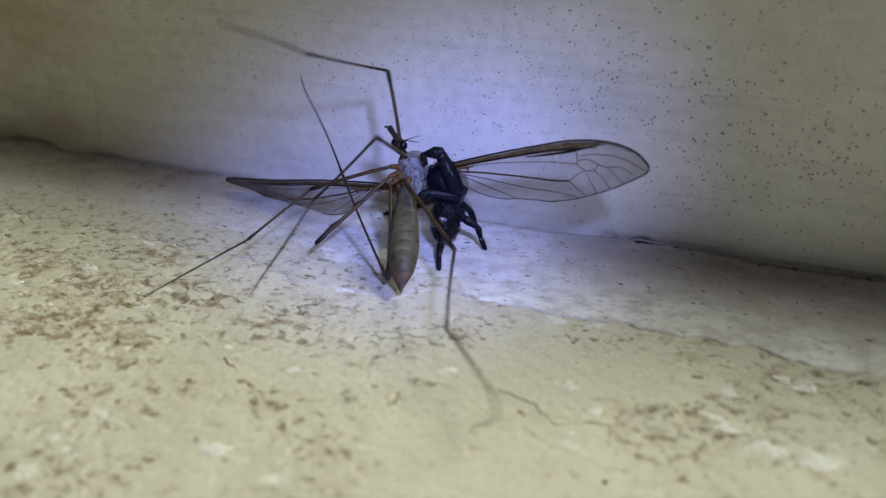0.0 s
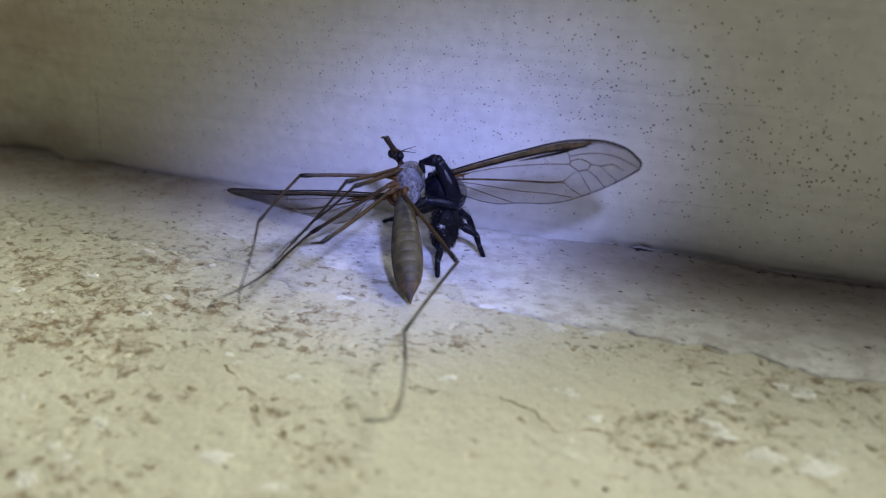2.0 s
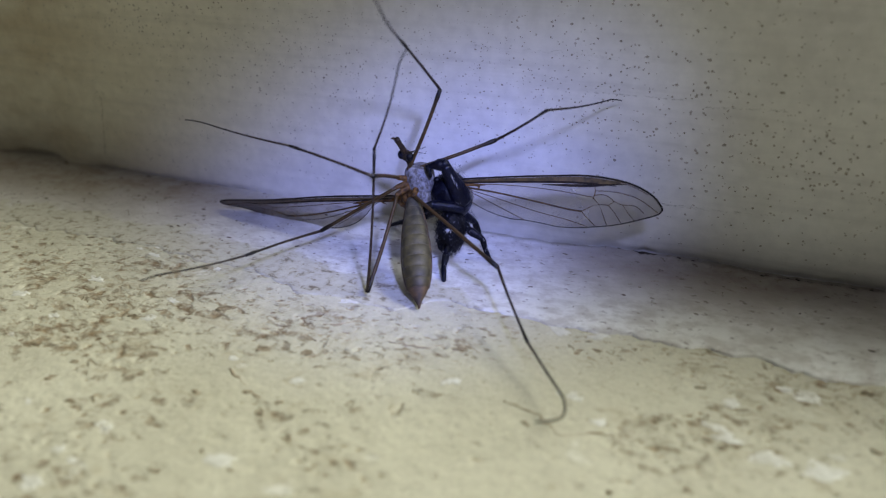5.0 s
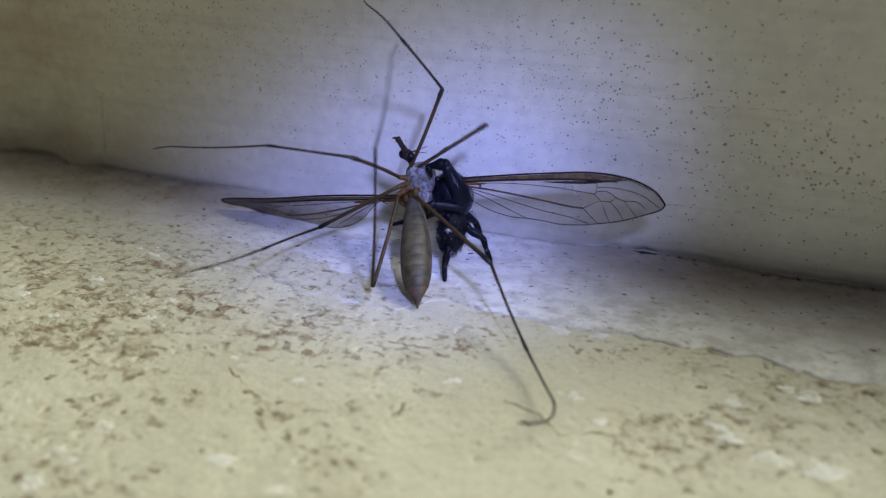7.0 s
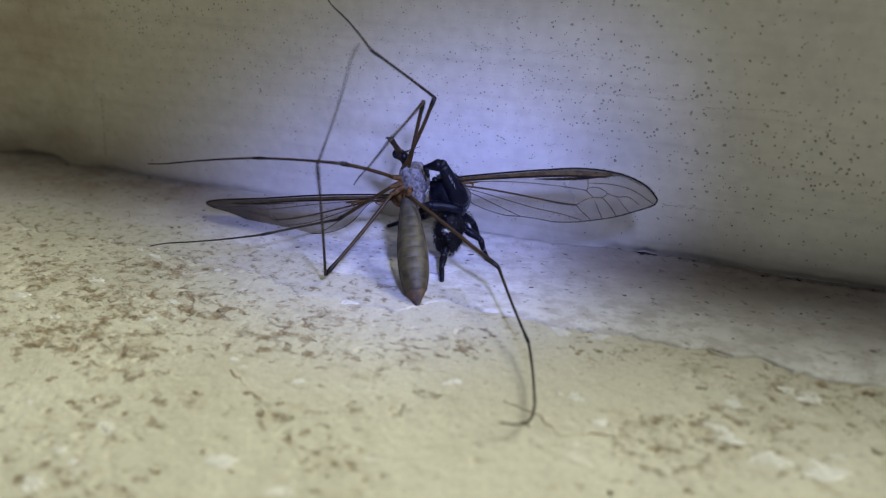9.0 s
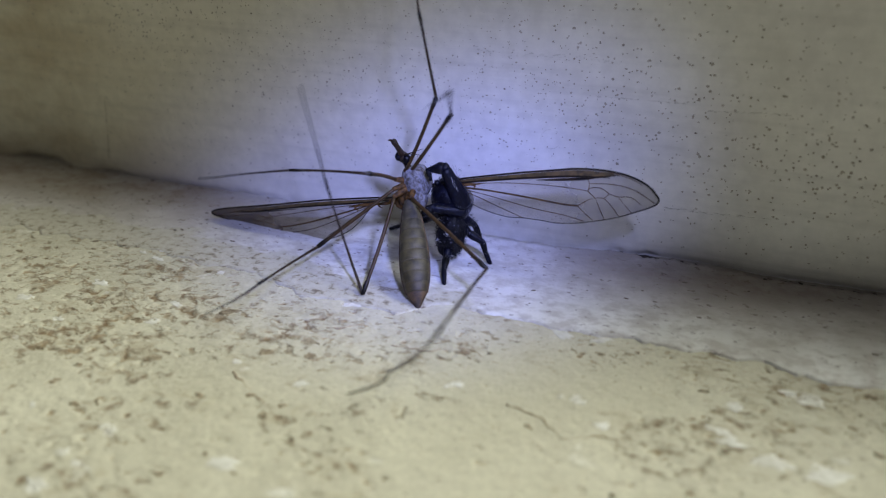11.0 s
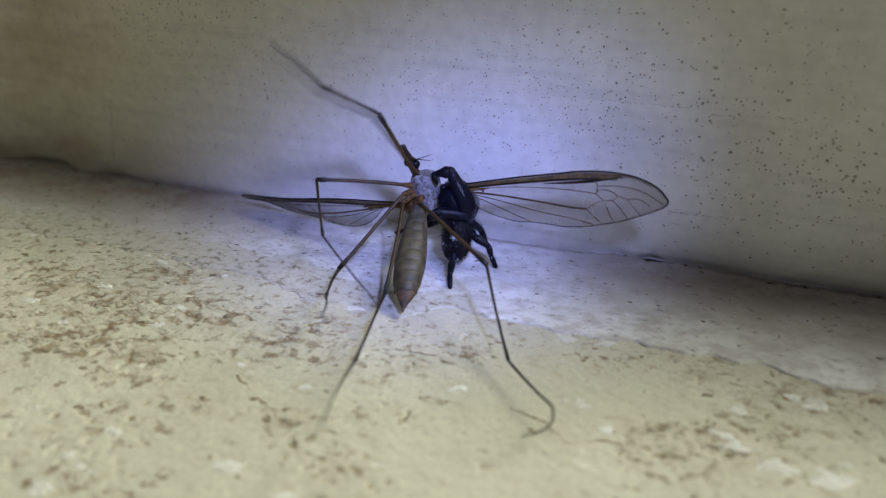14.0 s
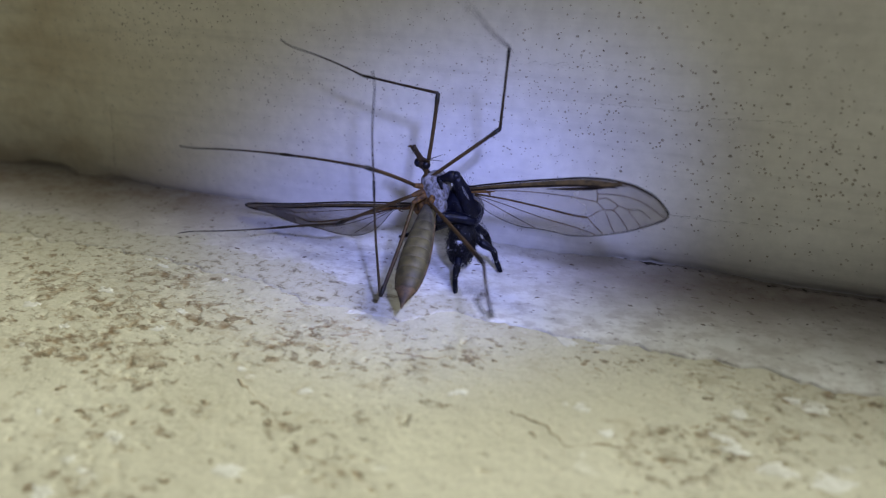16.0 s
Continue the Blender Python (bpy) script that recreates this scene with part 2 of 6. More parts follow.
for m, gloss in ((SKIN, 0.25), (HEAD, 0.25), (BLACK, 0.16), (GREYED, 0.12), (VEIN, 0.2), (EDGE, 0.2)):
    m.node_tree.nodes["Principled BSDF"].inputs["Specular IOR Level"].default_value = gloss
HAIR = material("fine_black_hair", (0.004, 0.004, 0.006), 0.6)[0]
HAIR.node_tree.nodes["Principled BSDF"].inputs["Specular IOR Level"].default_value = 0.12
PALE_HAIR = material("white_hair_tuft", (0.42, 0.42, 0.45), 0.7)[0]
GREY_HAIR = material("fine_grey_hair", (0.16, 0.16, 0.18), 0.7)[0]
MM = 0.001


# ---- shapes ----
def mesh_object(name, bm, mat, parent=None, label="", smooth=True):
    data = bpy.data.meshes.new(name)
    bmesh.ops.recalc_face_normals(bm, faces=bm.faces)
    bm.to_mesh(data)
    bm.free()
    for m in (mat if isinstance(mat, (list, tuple)) else [mat]):
        data.materials.append(m)
    if smooth:
        data.shade_smooth()
    ob = new(name, data)
    ob.parent = parent
    return tagged(ob, label)


part = mesh_object


def tube(bm, points, radii, sides=8, squash=1.0, mat=0):
    """A round bar along points (mm), with a radius (mm) at each, closed at both ends."""
    points = [Vector(p) * MM for p in points]
    rings, normal = [], None
    for i, p in enumerate(points):
        d = (points[min(i + 1, len(points) - 1)] - points[max(i - 1, 0)]).normalized()
        if normal is None:
            normal = d.orthogonal().normalized()
        normal = (normal - d * normal.dot(d)).normalized()
        side = d.cross(normal)
        r = radii[i] * MM
        rings.append([bm.verts.new(p + normal * r * math.cos(a) + side * r * squash * math.sin(a))
                      for a in (2 * math.pi * k / sides for k in range(sides))])
    made = []
    for a, b in zip(rings, rings[1:]):
        for k in range(sides):
            made.append(bm.faces.new((a[k], a[(k + 1) % sides], b[(k + 1) % sides], b[k])))
    made += [bm.faces.new(rings[0][::-1]), bm.faces.new(rings[-1])]
    for f in made:
        f.material_index = mat
    return bm


def bent(points, steps=6):
    """A smooth line through points (Catmull-Rom)."""
    p = [Vector(q) for q in points]
    p = [p[0] * 2 - p[1]] + p + [p[-1] * 2 - p[-2]]
    out = []
    for a, b, c, d in zip(p, p[1:], p[2:], p[3:]):
        for k in range(steps):
            u = k / steps
            out.append(0.5 * ((2 * b) + (c - a) * u + (2 * a - 5 * b + 4 * c - d) * u * u + (3 * b - a - 3 * c + d) * u ** 3))
    return out + [p[-2]]


def spread(values, count):
    """Values laid evenly over count steps."""
    at = np.linspace(0, len(values) - 1, count)
    return list(np.interp(at, range(len(values)), values))


def blob(bm, centre, radii, turn=(0, 0, 0), rough=0.0, detail=3):
    """An uneven rounded body (mm)."""
    m = Matrix.LocRotScale(Vector(centre) * MM, Euler([radians(a) for a in turn]), Vector(radii) * MM)
    made = bmesh.ops.create_icosphere(bm, subdivisions=detail, radius=1.0)["verts"]
    for v in made:
        n = v.co.normalized()
        v.co = m @ (n * (1 + rough * noise.noise(n * 2.3 + Vector(centre)) + 0.4 * rough * noise.noise(n * 7 + Vector(centre))))
    return bm


# ---- the place: a sill and the wall behind it ----
def wall_foot(x):
    """The line where the wall meets the sill at x (mm)."""
    line = float(np.interp(x, (-70, -62, -57, -53, -49, -44, -38, -25, -12, 1, 9, 14, 18, 23, 27, 36, 60), (-2.2, -1.9, -0.3, -0.4, -2.0, -1.6, -2.1, -2.2, -2.6, -3.4, -3.3, -2.6, -2.7, -2.9, -3.4, -3.2, -3.4)))
    return line + 0.16 * noise.noise(Vector((x * 0.22, 3.1, 0))) + 0.16 * noise.noise(Vector((x * 0.6, 7.7, 0))) + 0.09 * noise.noise(Vector((x * 1.7, 7.7, 3)))


def crack(x):
    """How wide the crack under the wall gapes: closed at one end, chipped open at the other."""
    return float(np.interp(x, (-70, 14, 16.0, 17.5, 19, 60), (0.0, 0.0, 1.0, 0.8, 0.22, 0.22))) * max(0.15, 0.75 + 1.2 * noise.noise(Vector((x * 0.8, 4.4, 1))))


def wall_y(x, z):
    """The wall's face at x and the height z (mm): its foot runs out into the face above in a soft curve."""
    face = -2.4 - 0.085 * max(0.0, x - 5) + float(np.interp(x, (-80, -66, -58, -51, -45, -38), (0.3, 0.7, 1.4, 1.3, 0.5, 0.0)))
    foot, rise = wall_foot(x), 1 - math.exp(-max(0.0, z - 0.15) / float(np.interp(x, (-20, 0, 12, 17), (0.5, 1.1, 1.1, 2.6))))
    sunk = float(np.interp(x, (-40, -12, 16, 22), (0.10, 0.30, 0.30, 0.80)))
    y = foot + sunk + (face - foot - sunk) * rise + 0.55 * crack(x) * math.exp(-((z - 0.1) / 0.40) ** 2)
    return y + 0.05 * noise.noise(Vector((x * 0.06, z * 0.08, 2))) + 0.03 * noise.noise(Vector((x * 0.5, z * 0.5, 2)))


def build_wall():
    bm = bmesh.new()
    xs = [-400, -200, -120] + [x * 0.25 for x in range(-360, 241)] + [90, 150, 300, 400]
    heights = (-0.1, 0.08, 0.22, 0.36, 0.52, 0.75, 1.0, 1.35, 1.8, 2.4, 3.2, 4.2, 5.5, 8, 14, 25, 40)
    rows = []
    for x in xs:
        chip = crack(x) * (0.22 * noise.noise(Vector((x * 0.9, 1.2, 6))) + 0.14 * noise.noise(Vector((x * 2.3, 1.2, 9))))
        line = [bm.verts.new(Vector((x, wall_y(x, z), z + (chip if 0.1 < z < 1.1 else 0))) * MM) for z in heights]
        # unseen top kept at 45 mm so room_light falls past it onto the sill
        line += [bm.verts.new(Vector((x, y, z)) * MM) for y, z in ((-2.6, 44), (-1.8, 45), (60, 45), (60, -0.1))]
        rows.append(line)
    for a, b in zip(rows, rows[1:]):
        for k in range(len(a) - 1):
            bm.faces.new((a[k], b[k], b[k + 1], a[k + 1]))
    bm.faces.new(rows[0]), bm.faces.new(rows[-1])
    return tagged(mesh_object("wall_north", bm, WALL), "cream painted wall, speckled and scuffed, its unseen top cut low, behind a sill", kind="structure")


def hold(ob, name, numbers):
    """Give each point of a mesh a number, for its material."""
    ob.data.attributes.new(name, "FLOAT", "POINT").data.foreach_set("value", np.asarray(numbers, dtype=np.float32))
    return ob


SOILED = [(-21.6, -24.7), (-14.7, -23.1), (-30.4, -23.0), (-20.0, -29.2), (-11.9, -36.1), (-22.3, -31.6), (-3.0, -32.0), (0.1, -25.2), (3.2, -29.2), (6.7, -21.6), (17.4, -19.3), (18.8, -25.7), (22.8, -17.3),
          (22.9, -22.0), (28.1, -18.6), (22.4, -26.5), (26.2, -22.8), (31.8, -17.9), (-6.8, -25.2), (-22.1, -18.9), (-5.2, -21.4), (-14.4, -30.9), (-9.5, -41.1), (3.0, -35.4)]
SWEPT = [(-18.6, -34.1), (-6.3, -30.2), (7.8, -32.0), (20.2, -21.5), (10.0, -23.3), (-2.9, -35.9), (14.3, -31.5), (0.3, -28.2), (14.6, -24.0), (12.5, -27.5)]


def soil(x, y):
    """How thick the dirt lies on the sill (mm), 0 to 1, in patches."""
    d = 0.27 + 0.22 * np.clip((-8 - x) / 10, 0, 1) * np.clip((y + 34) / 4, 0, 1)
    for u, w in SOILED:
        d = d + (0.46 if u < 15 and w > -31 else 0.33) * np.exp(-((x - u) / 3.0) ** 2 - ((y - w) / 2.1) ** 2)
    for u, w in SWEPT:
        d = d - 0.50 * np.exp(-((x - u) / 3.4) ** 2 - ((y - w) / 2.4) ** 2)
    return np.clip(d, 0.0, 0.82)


def sill_height(x, y):
    """The plaster's height between its pits (mm)."""
    return -0.05 + 0.10 * noise.noise(Vector((x * 0.16, y * 0.16, 0))) + 0.05 * noise.noise(Vector((x * 0.6, y * 0.8, 4)))


def plaster(x, y, dirt):
    """The plaster's height with its pits (mm), deeper where the dirt lies thick."""
    rough = 0.70 * noise.noise(Vector((x * 0.80, y * 1.35, 9))) + 0.85 * noise.noise(Vector((x * 1.7, y * 3.0, 3))) + 0.60 * noise.noise(Vector((x * 3.1, y * 5.0, 7)))
    return sill_height(x, y) - min(0.22, max(0.0, rough - 0.60 + 0.54 * dirt) * 0.48)


def build_floor():
    bm = bmesh.new()
    xs = [-400, -200, -110, -80] + [x * 0.18 for x in range(-340, 230)] + [60, 80, 150, 400]
    ys = [-300, -150, -90, -65, -55] + [y * 0.18 for y in range(-262, -61)] + [-9, -6, -3, 0, 2, 59]
    grid = []
    for x in xs:
        line = []
        thick = soil(x, np.array(ys, dtype=float))
        for y, d in zip(ys, thick):
            line.append(bm.verts.new(Vector((x, y, plaster(x, y, d) if y < -11 else -0.10)) * MM))
        grid.append(line)
    for a, b in zip(grid, grid[1:]):
        for k in range(len(a) - 1):
            bm.faces.new((a[k], b[k], b[k + 1], a[k + 1]))
    bottom = []
    for x, y in ((-400, -300), (400, -300), (400, 59), (-400, 59)):
        bottom.append(bm.verts.new(Vector((x, y, -40)) * MM))
    bm.faces.new(bottom)
    for edge, (p, q) in (([g[0] for g in grid], (0, 1)), (grid[-1], (1, 2)), ([g[-1] for g in grid], (3, 2)), (grid[0], (0, 3))):
        bm.faces.new(edge + [bottom[q], bottom[p]])
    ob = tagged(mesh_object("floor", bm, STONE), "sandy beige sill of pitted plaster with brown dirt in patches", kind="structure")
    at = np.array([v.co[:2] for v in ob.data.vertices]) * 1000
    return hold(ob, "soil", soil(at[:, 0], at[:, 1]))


def strip_edge(x):
    """Where the white paint on the sill ends at x (mm)."""
    near = float(np.interp(x, (-45, -36, -28, -17, -7, 0, 3, 10, 18, 35), (-17.4, -16.6, -16.3, -16.8, -18.4, -18.8, -16.0, -16.5, -15.9, -16.3)))
    return near + 0.7 * noise.noise(Vector((x * 0.18, 0, 5))) + 0.55 * noise.noise(Vector((x * 0.55, 0, 8))) + 0.28 * noise.noise(Vector((x * 1.5, 0, 2))) + 0.10 * noise.noise(Vector((x * 3.3, 0, 2)))


def build_strip():
    bm = bmesh.new()
    xs = [-120] + [x * 0.22 for x in range(-410, 275)] + [90]
    rows, wear = [], []
    for x in xs:
        lip = wall_foot(x) + 0.10 * noise.noise(Vector((x * 0.9, 5, 5))) + 0.14 * noise.noise(Vector((x * 1.9, 1, 5)))
        back, front = wall_foot(x) + 1.1, strip_edge(x)
        thin = float(np.interp(x, (-60, -8, 0, 6, 11, 60), (0.93, 0.95, 0.92, 0.68, 0.50, 0.48)))
        line = []
        for k in range(61):
            u = (k / 60) ** 1.25 if k else 0.0
            y = back + (front - back) * u
            z = 0.14 + 0.10 * noise.noise(Vector((x * 0.16, y * 0.16, 0))) + 0.05 * noise.noise(Vector((x * 0.7, y * 0.9, 14)))
            z += float(np.interp(x, (12, 20), (0.18, 0.44))) * math.exp(-((y - lip + 0.20) / 0.36) ** 2) * max(0.0, 0.45 + 0.7 * noise.noise(Vector((x * 0.9, 2, 2))) + 0.7 * noise.noise(Vector((x * 2.4, 2, 7))))
            z -= 0.22 * crack(x) * min(1.0, max(0.0, (y - lip) / 0.3))
            z += 0.04 * noise.noise(Vector((x * 1.7, y * 2.1, 3)))
            z += 0.10 * (1 - thin) / 0.38 * math.exp(-((u - 0.93) / 0.04) ** 2) * (0.7 + noise.noise(Vector((x * 0.8, 3, 1))))
            z -= 0.15 * (thin / 0.95) ** 2 * max(0.0, (u - 0.80) / 0.20) ** 1.5
            line.append(bm.verts.new(Vector((x, y, z - 0.02)) * MM))
            wear.append(u * thin)
        line.append(bm.verts.new(Vector((x, front - 0.05, -0.3)) * MM))
        wear.append(thin)
        rows.append(line)
    for a, b in zip(rows, rows[1:]):
        for k in range(len(a) - 1):
            bm.faces.new((a[k], b[k], b[k + 1], a[k + 1]))
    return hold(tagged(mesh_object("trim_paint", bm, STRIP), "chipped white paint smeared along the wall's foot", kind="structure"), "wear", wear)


def speck_field(count, sizes, seed, mat, label, low=-52, high=34):
    """Small droppings of dirt on the wall, denser in a band."""
    rng = random.Random(seed)
    bm = bmesh.new()
    n = 0
    while n < count:
        x, z = rng.uniform(low, high), rng.uniform(1.5, 27)
        band = math.exp(-((z - (13.6 - 0.10 * (x - 12))) / 6.0) ** 2) * (0.7 + 0.3 / (1 + math.exp(-(x + 14) / 6)))
        if rng.random() > 0.24 + 0.76 * band or x > 34 + z:
            continue
        n += 1
        r = rng.choice(sizes) * rng.uniform(0.8, 1.15)
        wide, turn = rng.uniform(0.8, 1.35), rng.uniform(-0.6, 0.6)
        centre = Vector((x, wall_y(x, z) - 0.02, z))
        rim = []
        for a in (k * math.pi / 4 for k in range(8)):
            q = r * rng.uniform(0.75, 1.2)
            u, w = q * wide * math.cos(a), q * math.sin(a)
            rim.append(bm.verts.new((centre + Vector((u * math.cos(turn) - w * math.sin(turn), 0.05, u * math.sin(turn) + w * math.cos(turn)))) * MM))
        top = bm.verts.new((centre + Vector((0, -0.05, 0))) * MM)
        for k in range(8):
            bm.faces.new((rim[k], rim[(k + 1) % 8], top))
    return tagged(mesh_object("dirt_specks", bm, mat), label, "dirt", kind="stuff")


def build_specks():
    speck_field(2300, (0.05, 0.06, 0.07, 0.08, 0.09, 0.10, 0.11, 0.12), 4, FAINT_SPECK, "scattered tiny faded grey-brown specks on the wall")
    speck_field(420, (0.045, 0.055, 0.065, 0.075, 0.085), 6, SPECK, "scattered tiny dark brown specks of dirt on the wall", -38, 14)
    speck_field(50, (0.045, 0.055, 0.065, 0.08), 7, SPECK, "few tiny dark brown specks of dirt on the wall", 14, 34)


def build_crumbs():
    rng = random.Random(11)
    bm = bmesh.new()
    for k in range(230):
        x, y = rng.uniform(-50, 34 if k < 110 else -12), rng.uniform(-14, -3)
        r = rng.choice((0.03, 0.04, 0.05, 0.05, 0.06, 0.09))
        blob(bm, (x, y, 0.14 + 0.10 * noise.noise(Vector((x * 0.16, y * 0.16, 0)))), (r * rng.uniform(1, 3.4), r, r * 0.6), (0, 0, rng.gauss(0, 22)), 0.6, 1)
    return tagged(mesh_object("dirt_crumbs", bm, SPECK), "tiny dark crumbs lying on the white paint", "dirt", kind="stuff")


def build_crevice():
    """Dark flakes and a strip along the wall's foot: the crack's shade, put in as shapes."""
    rng = random.Random(21)
    bm = bmesh.new()
    for _ in range(34):
        x = rng.choice((rng.uniform(15.0, 18.5), rng.uniform(16, 22), rng.uniform(22, 36)))
        long = rng.choice((0.10, 0.15, 0.2, 0.35))
        blob(bm, (x, wall_foot(x) + 0.05 + rng.uniform(-0.12, 0.1), 0.20 + rng.uniform(-0.05, 0.06)), (long, rng.uniform(0.05, 0.10), rng.uniform(0.04, 0.09)), (0, rng.uniform(-6, 6), rng.uniform(-10, 4)), 0.6, 2)
    # dark strip laid over the recess in place of its shade
    xs = [15.6 + 0.25 * k for k in range(110)]
    tube(bm, [(x, wall_foot(x) + 0.34 + 0.06 * noise.noise(Vector((x * 1.3, 2, 8))), 0.06) for x in xs],
         [0.02 + (0.22 if x < 18.5 else 0.12) * crack(x) * (0.8 + 0.5 * noise.noise(Vector((x * 1.9, 6, 2)))) for x in xs], 7)
    for _ in range(14):
        x = rng.uniform(-60, -22)
        blob(bm, (x, wall_foot(x) - 0.15 + rng.uniform(-0.3, 0.1), 0.14), (rng.uniform(0.1, 0.4), rng.uniform(0.05, 0.10), 0.05), (0, 0, rng.uniform(-6, 6)), 0.6, 2)
    return tagged(mesh_object("crevice_shade", bm, GAP), "dark flakes and a strip for the shade in the crack under the wall", "dirt", kind="stuff")


def flakes(spots, thick, seed, ragged):
    """Thin ragged pieces that lie bedded in the plaster: x, y and length (mm) of each."""
    rng = random.Random(seed)
    bm = bmesh.new()
    for x, y, r in spots:
        for _ in range(rng.randint(1, 3)):
            u, w = x + rng.uniform(-0.4, 0.4) * r, y + rng.uniform(-0.5, 0.5) * r
            long, wide, turn, salt = r * rng.uniform(0.5, 0.95), r * rng.uniform(0.25, 0.55), rng.uniform(-0.6, 0.6), rng.uniform(0, 90)
            rings = []
            for f in (0.0, 0.35, 0.7, 0.92, 1.0):
                ring = []
                for k in range(20):
                    a = k * math.pi / 10
                    q = f * (1 + ragged * noise.noise(Vector((1.6 * math.cos(a), 1.6 * math.sin(a), salt))) + 0.4 * ragged * noise.noise(Vector((4 * math.cos(a), 4 * math.sin(a), salt))))
                    p, n = long * q * math.cos(a), wide * q * math.sin(a)
                    px, py = u + p * math.cos(turn) - n * math.sin(turn), w + p * math.sin(turn) + n * math.cos(turn)
                    ring.append(bm.verts.new(Vector((px, py, plaster(px, py, float(soil(px, py))) + (thick if f < 0.95 else -0.03))) * MM))
                rings.append(ring)
            for a, b in zip(rings, rings[1:]):
                for k in range(20):
                    bm.faces.new((a[k], a[(k + 1) % 20], b[(k + 1) % 20], b[k]))
    bmesh.ops.remove_doubles(bm, verts=bm.verts, dist=1e-8)
    return bm


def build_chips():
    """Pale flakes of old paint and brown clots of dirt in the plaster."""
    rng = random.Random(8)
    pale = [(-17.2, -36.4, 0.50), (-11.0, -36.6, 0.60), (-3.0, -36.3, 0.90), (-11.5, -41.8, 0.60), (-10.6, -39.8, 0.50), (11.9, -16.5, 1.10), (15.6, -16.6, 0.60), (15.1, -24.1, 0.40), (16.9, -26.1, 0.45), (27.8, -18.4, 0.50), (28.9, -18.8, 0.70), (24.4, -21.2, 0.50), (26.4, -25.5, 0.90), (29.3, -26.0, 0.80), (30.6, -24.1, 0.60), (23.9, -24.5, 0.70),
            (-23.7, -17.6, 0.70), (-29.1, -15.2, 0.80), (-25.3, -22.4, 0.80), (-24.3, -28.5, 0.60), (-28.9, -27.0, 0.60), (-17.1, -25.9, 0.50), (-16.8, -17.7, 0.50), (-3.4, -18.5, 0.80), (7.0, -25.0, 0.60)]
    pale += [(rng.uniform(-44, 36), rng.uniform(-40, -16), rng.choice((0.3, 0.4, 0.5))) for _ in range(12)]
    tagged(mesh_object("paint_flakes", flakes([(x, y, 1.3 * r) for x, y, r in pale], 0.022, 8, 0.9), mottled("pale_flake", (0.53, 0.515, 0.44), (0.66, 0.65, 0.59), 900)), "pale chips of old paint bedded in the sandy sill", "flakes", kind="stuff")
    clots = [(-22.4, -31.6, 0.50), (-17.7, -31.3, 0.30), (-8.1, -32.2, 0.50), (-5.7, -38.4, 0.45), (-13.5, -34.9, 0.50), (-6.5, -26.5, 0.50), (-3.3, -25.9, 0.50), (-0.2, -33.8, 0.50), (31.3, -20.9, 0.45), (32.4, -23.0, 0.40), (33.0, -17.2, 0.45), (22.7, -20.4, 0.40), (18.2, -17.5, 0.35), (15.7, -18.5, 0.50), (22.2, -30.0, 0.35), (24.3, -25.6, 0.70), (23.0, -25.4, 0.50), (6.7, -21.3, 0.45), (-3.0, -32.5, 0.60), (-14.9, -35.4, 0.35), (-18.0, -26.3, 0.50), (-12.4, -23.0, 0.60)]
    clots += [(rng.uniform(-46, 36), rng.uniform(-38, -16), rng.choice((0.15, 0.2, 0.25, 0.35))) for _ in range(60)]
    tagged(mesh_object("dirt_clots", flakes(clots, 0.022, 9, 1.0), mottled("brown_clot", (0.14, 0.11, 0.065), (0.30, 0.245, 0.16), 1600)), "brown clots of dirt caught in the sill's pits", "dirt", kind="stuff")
    bm = bmesh.new()
    for line in ([(11.0, -26.2), (12.7, -26.5), (13.8, -27.1), (14.8, -27.9), (15.7, -27.7), (16.7, -27.1), (18.0, -27.0)], [(-7.4, -29.2), (-5.9, -30.1), (-4.4, -30.9), (-3.6, -31.2)],
                 [(-8.1, -22.5), (-5.5, -21.9), (-3.5, -22.0), (-2.1, -21.1)], [(-3.5, -26.6), (-1.8, -25.2), (0.5, -25.4)], [(1.4, -22.6), (3.9, -22.4), (6.5, -21.1), (8.0, -21.6)]):
        pts = bent([(x, y, plaster(x, y, float(soil(x, y))) - 0.01) for x, y in line], 8)
        pts = [p + Vector((0.18 * noise.noise(p * 2), 0.25 * noise.noise(p * 2 + Vector((5, 5, 5))), 0)) for p in pts]
        tube(bm, pts, [0.03 + 0.09 * max(0.0, noise.noise(p * 1.1) + 0.3) for p in pts], 6)
    tagged(mesh_object("crack_dirt", bm, mottled("crack_soil", (0.26, 0.205, 0.13), (0.41, 0.345, 0.24), 1500)), "thin winding brown cracks in the sandy sill", "cracks", kind="stuff")


def smear(points, half, seed):
    """A broken thin film of rubbed dirt along points x, z on the wall (mm), as short uneven dashes."""
    rng = random.Random(seed)
    bm = bmesh.new()
    line = bent([(x, wall_y(x, z), z) for x, z in points], 10)
    for p, q in zip(line, line[1:]):
        for _ in range(3):
            if rng.random() < 0.35:
                continue
            a = p.lerp(q, rng.random()) + Vector((0, -0.02, rng.uniform(-half, half)))
            b = a + (q - p) * rng.uniform(0.3, 1.1)
            tube(bm, [a, a.lerp(b, 0.5), b], (0.008, rng.uniform(0.018, 0.045), 0.008), 5)
    return bm


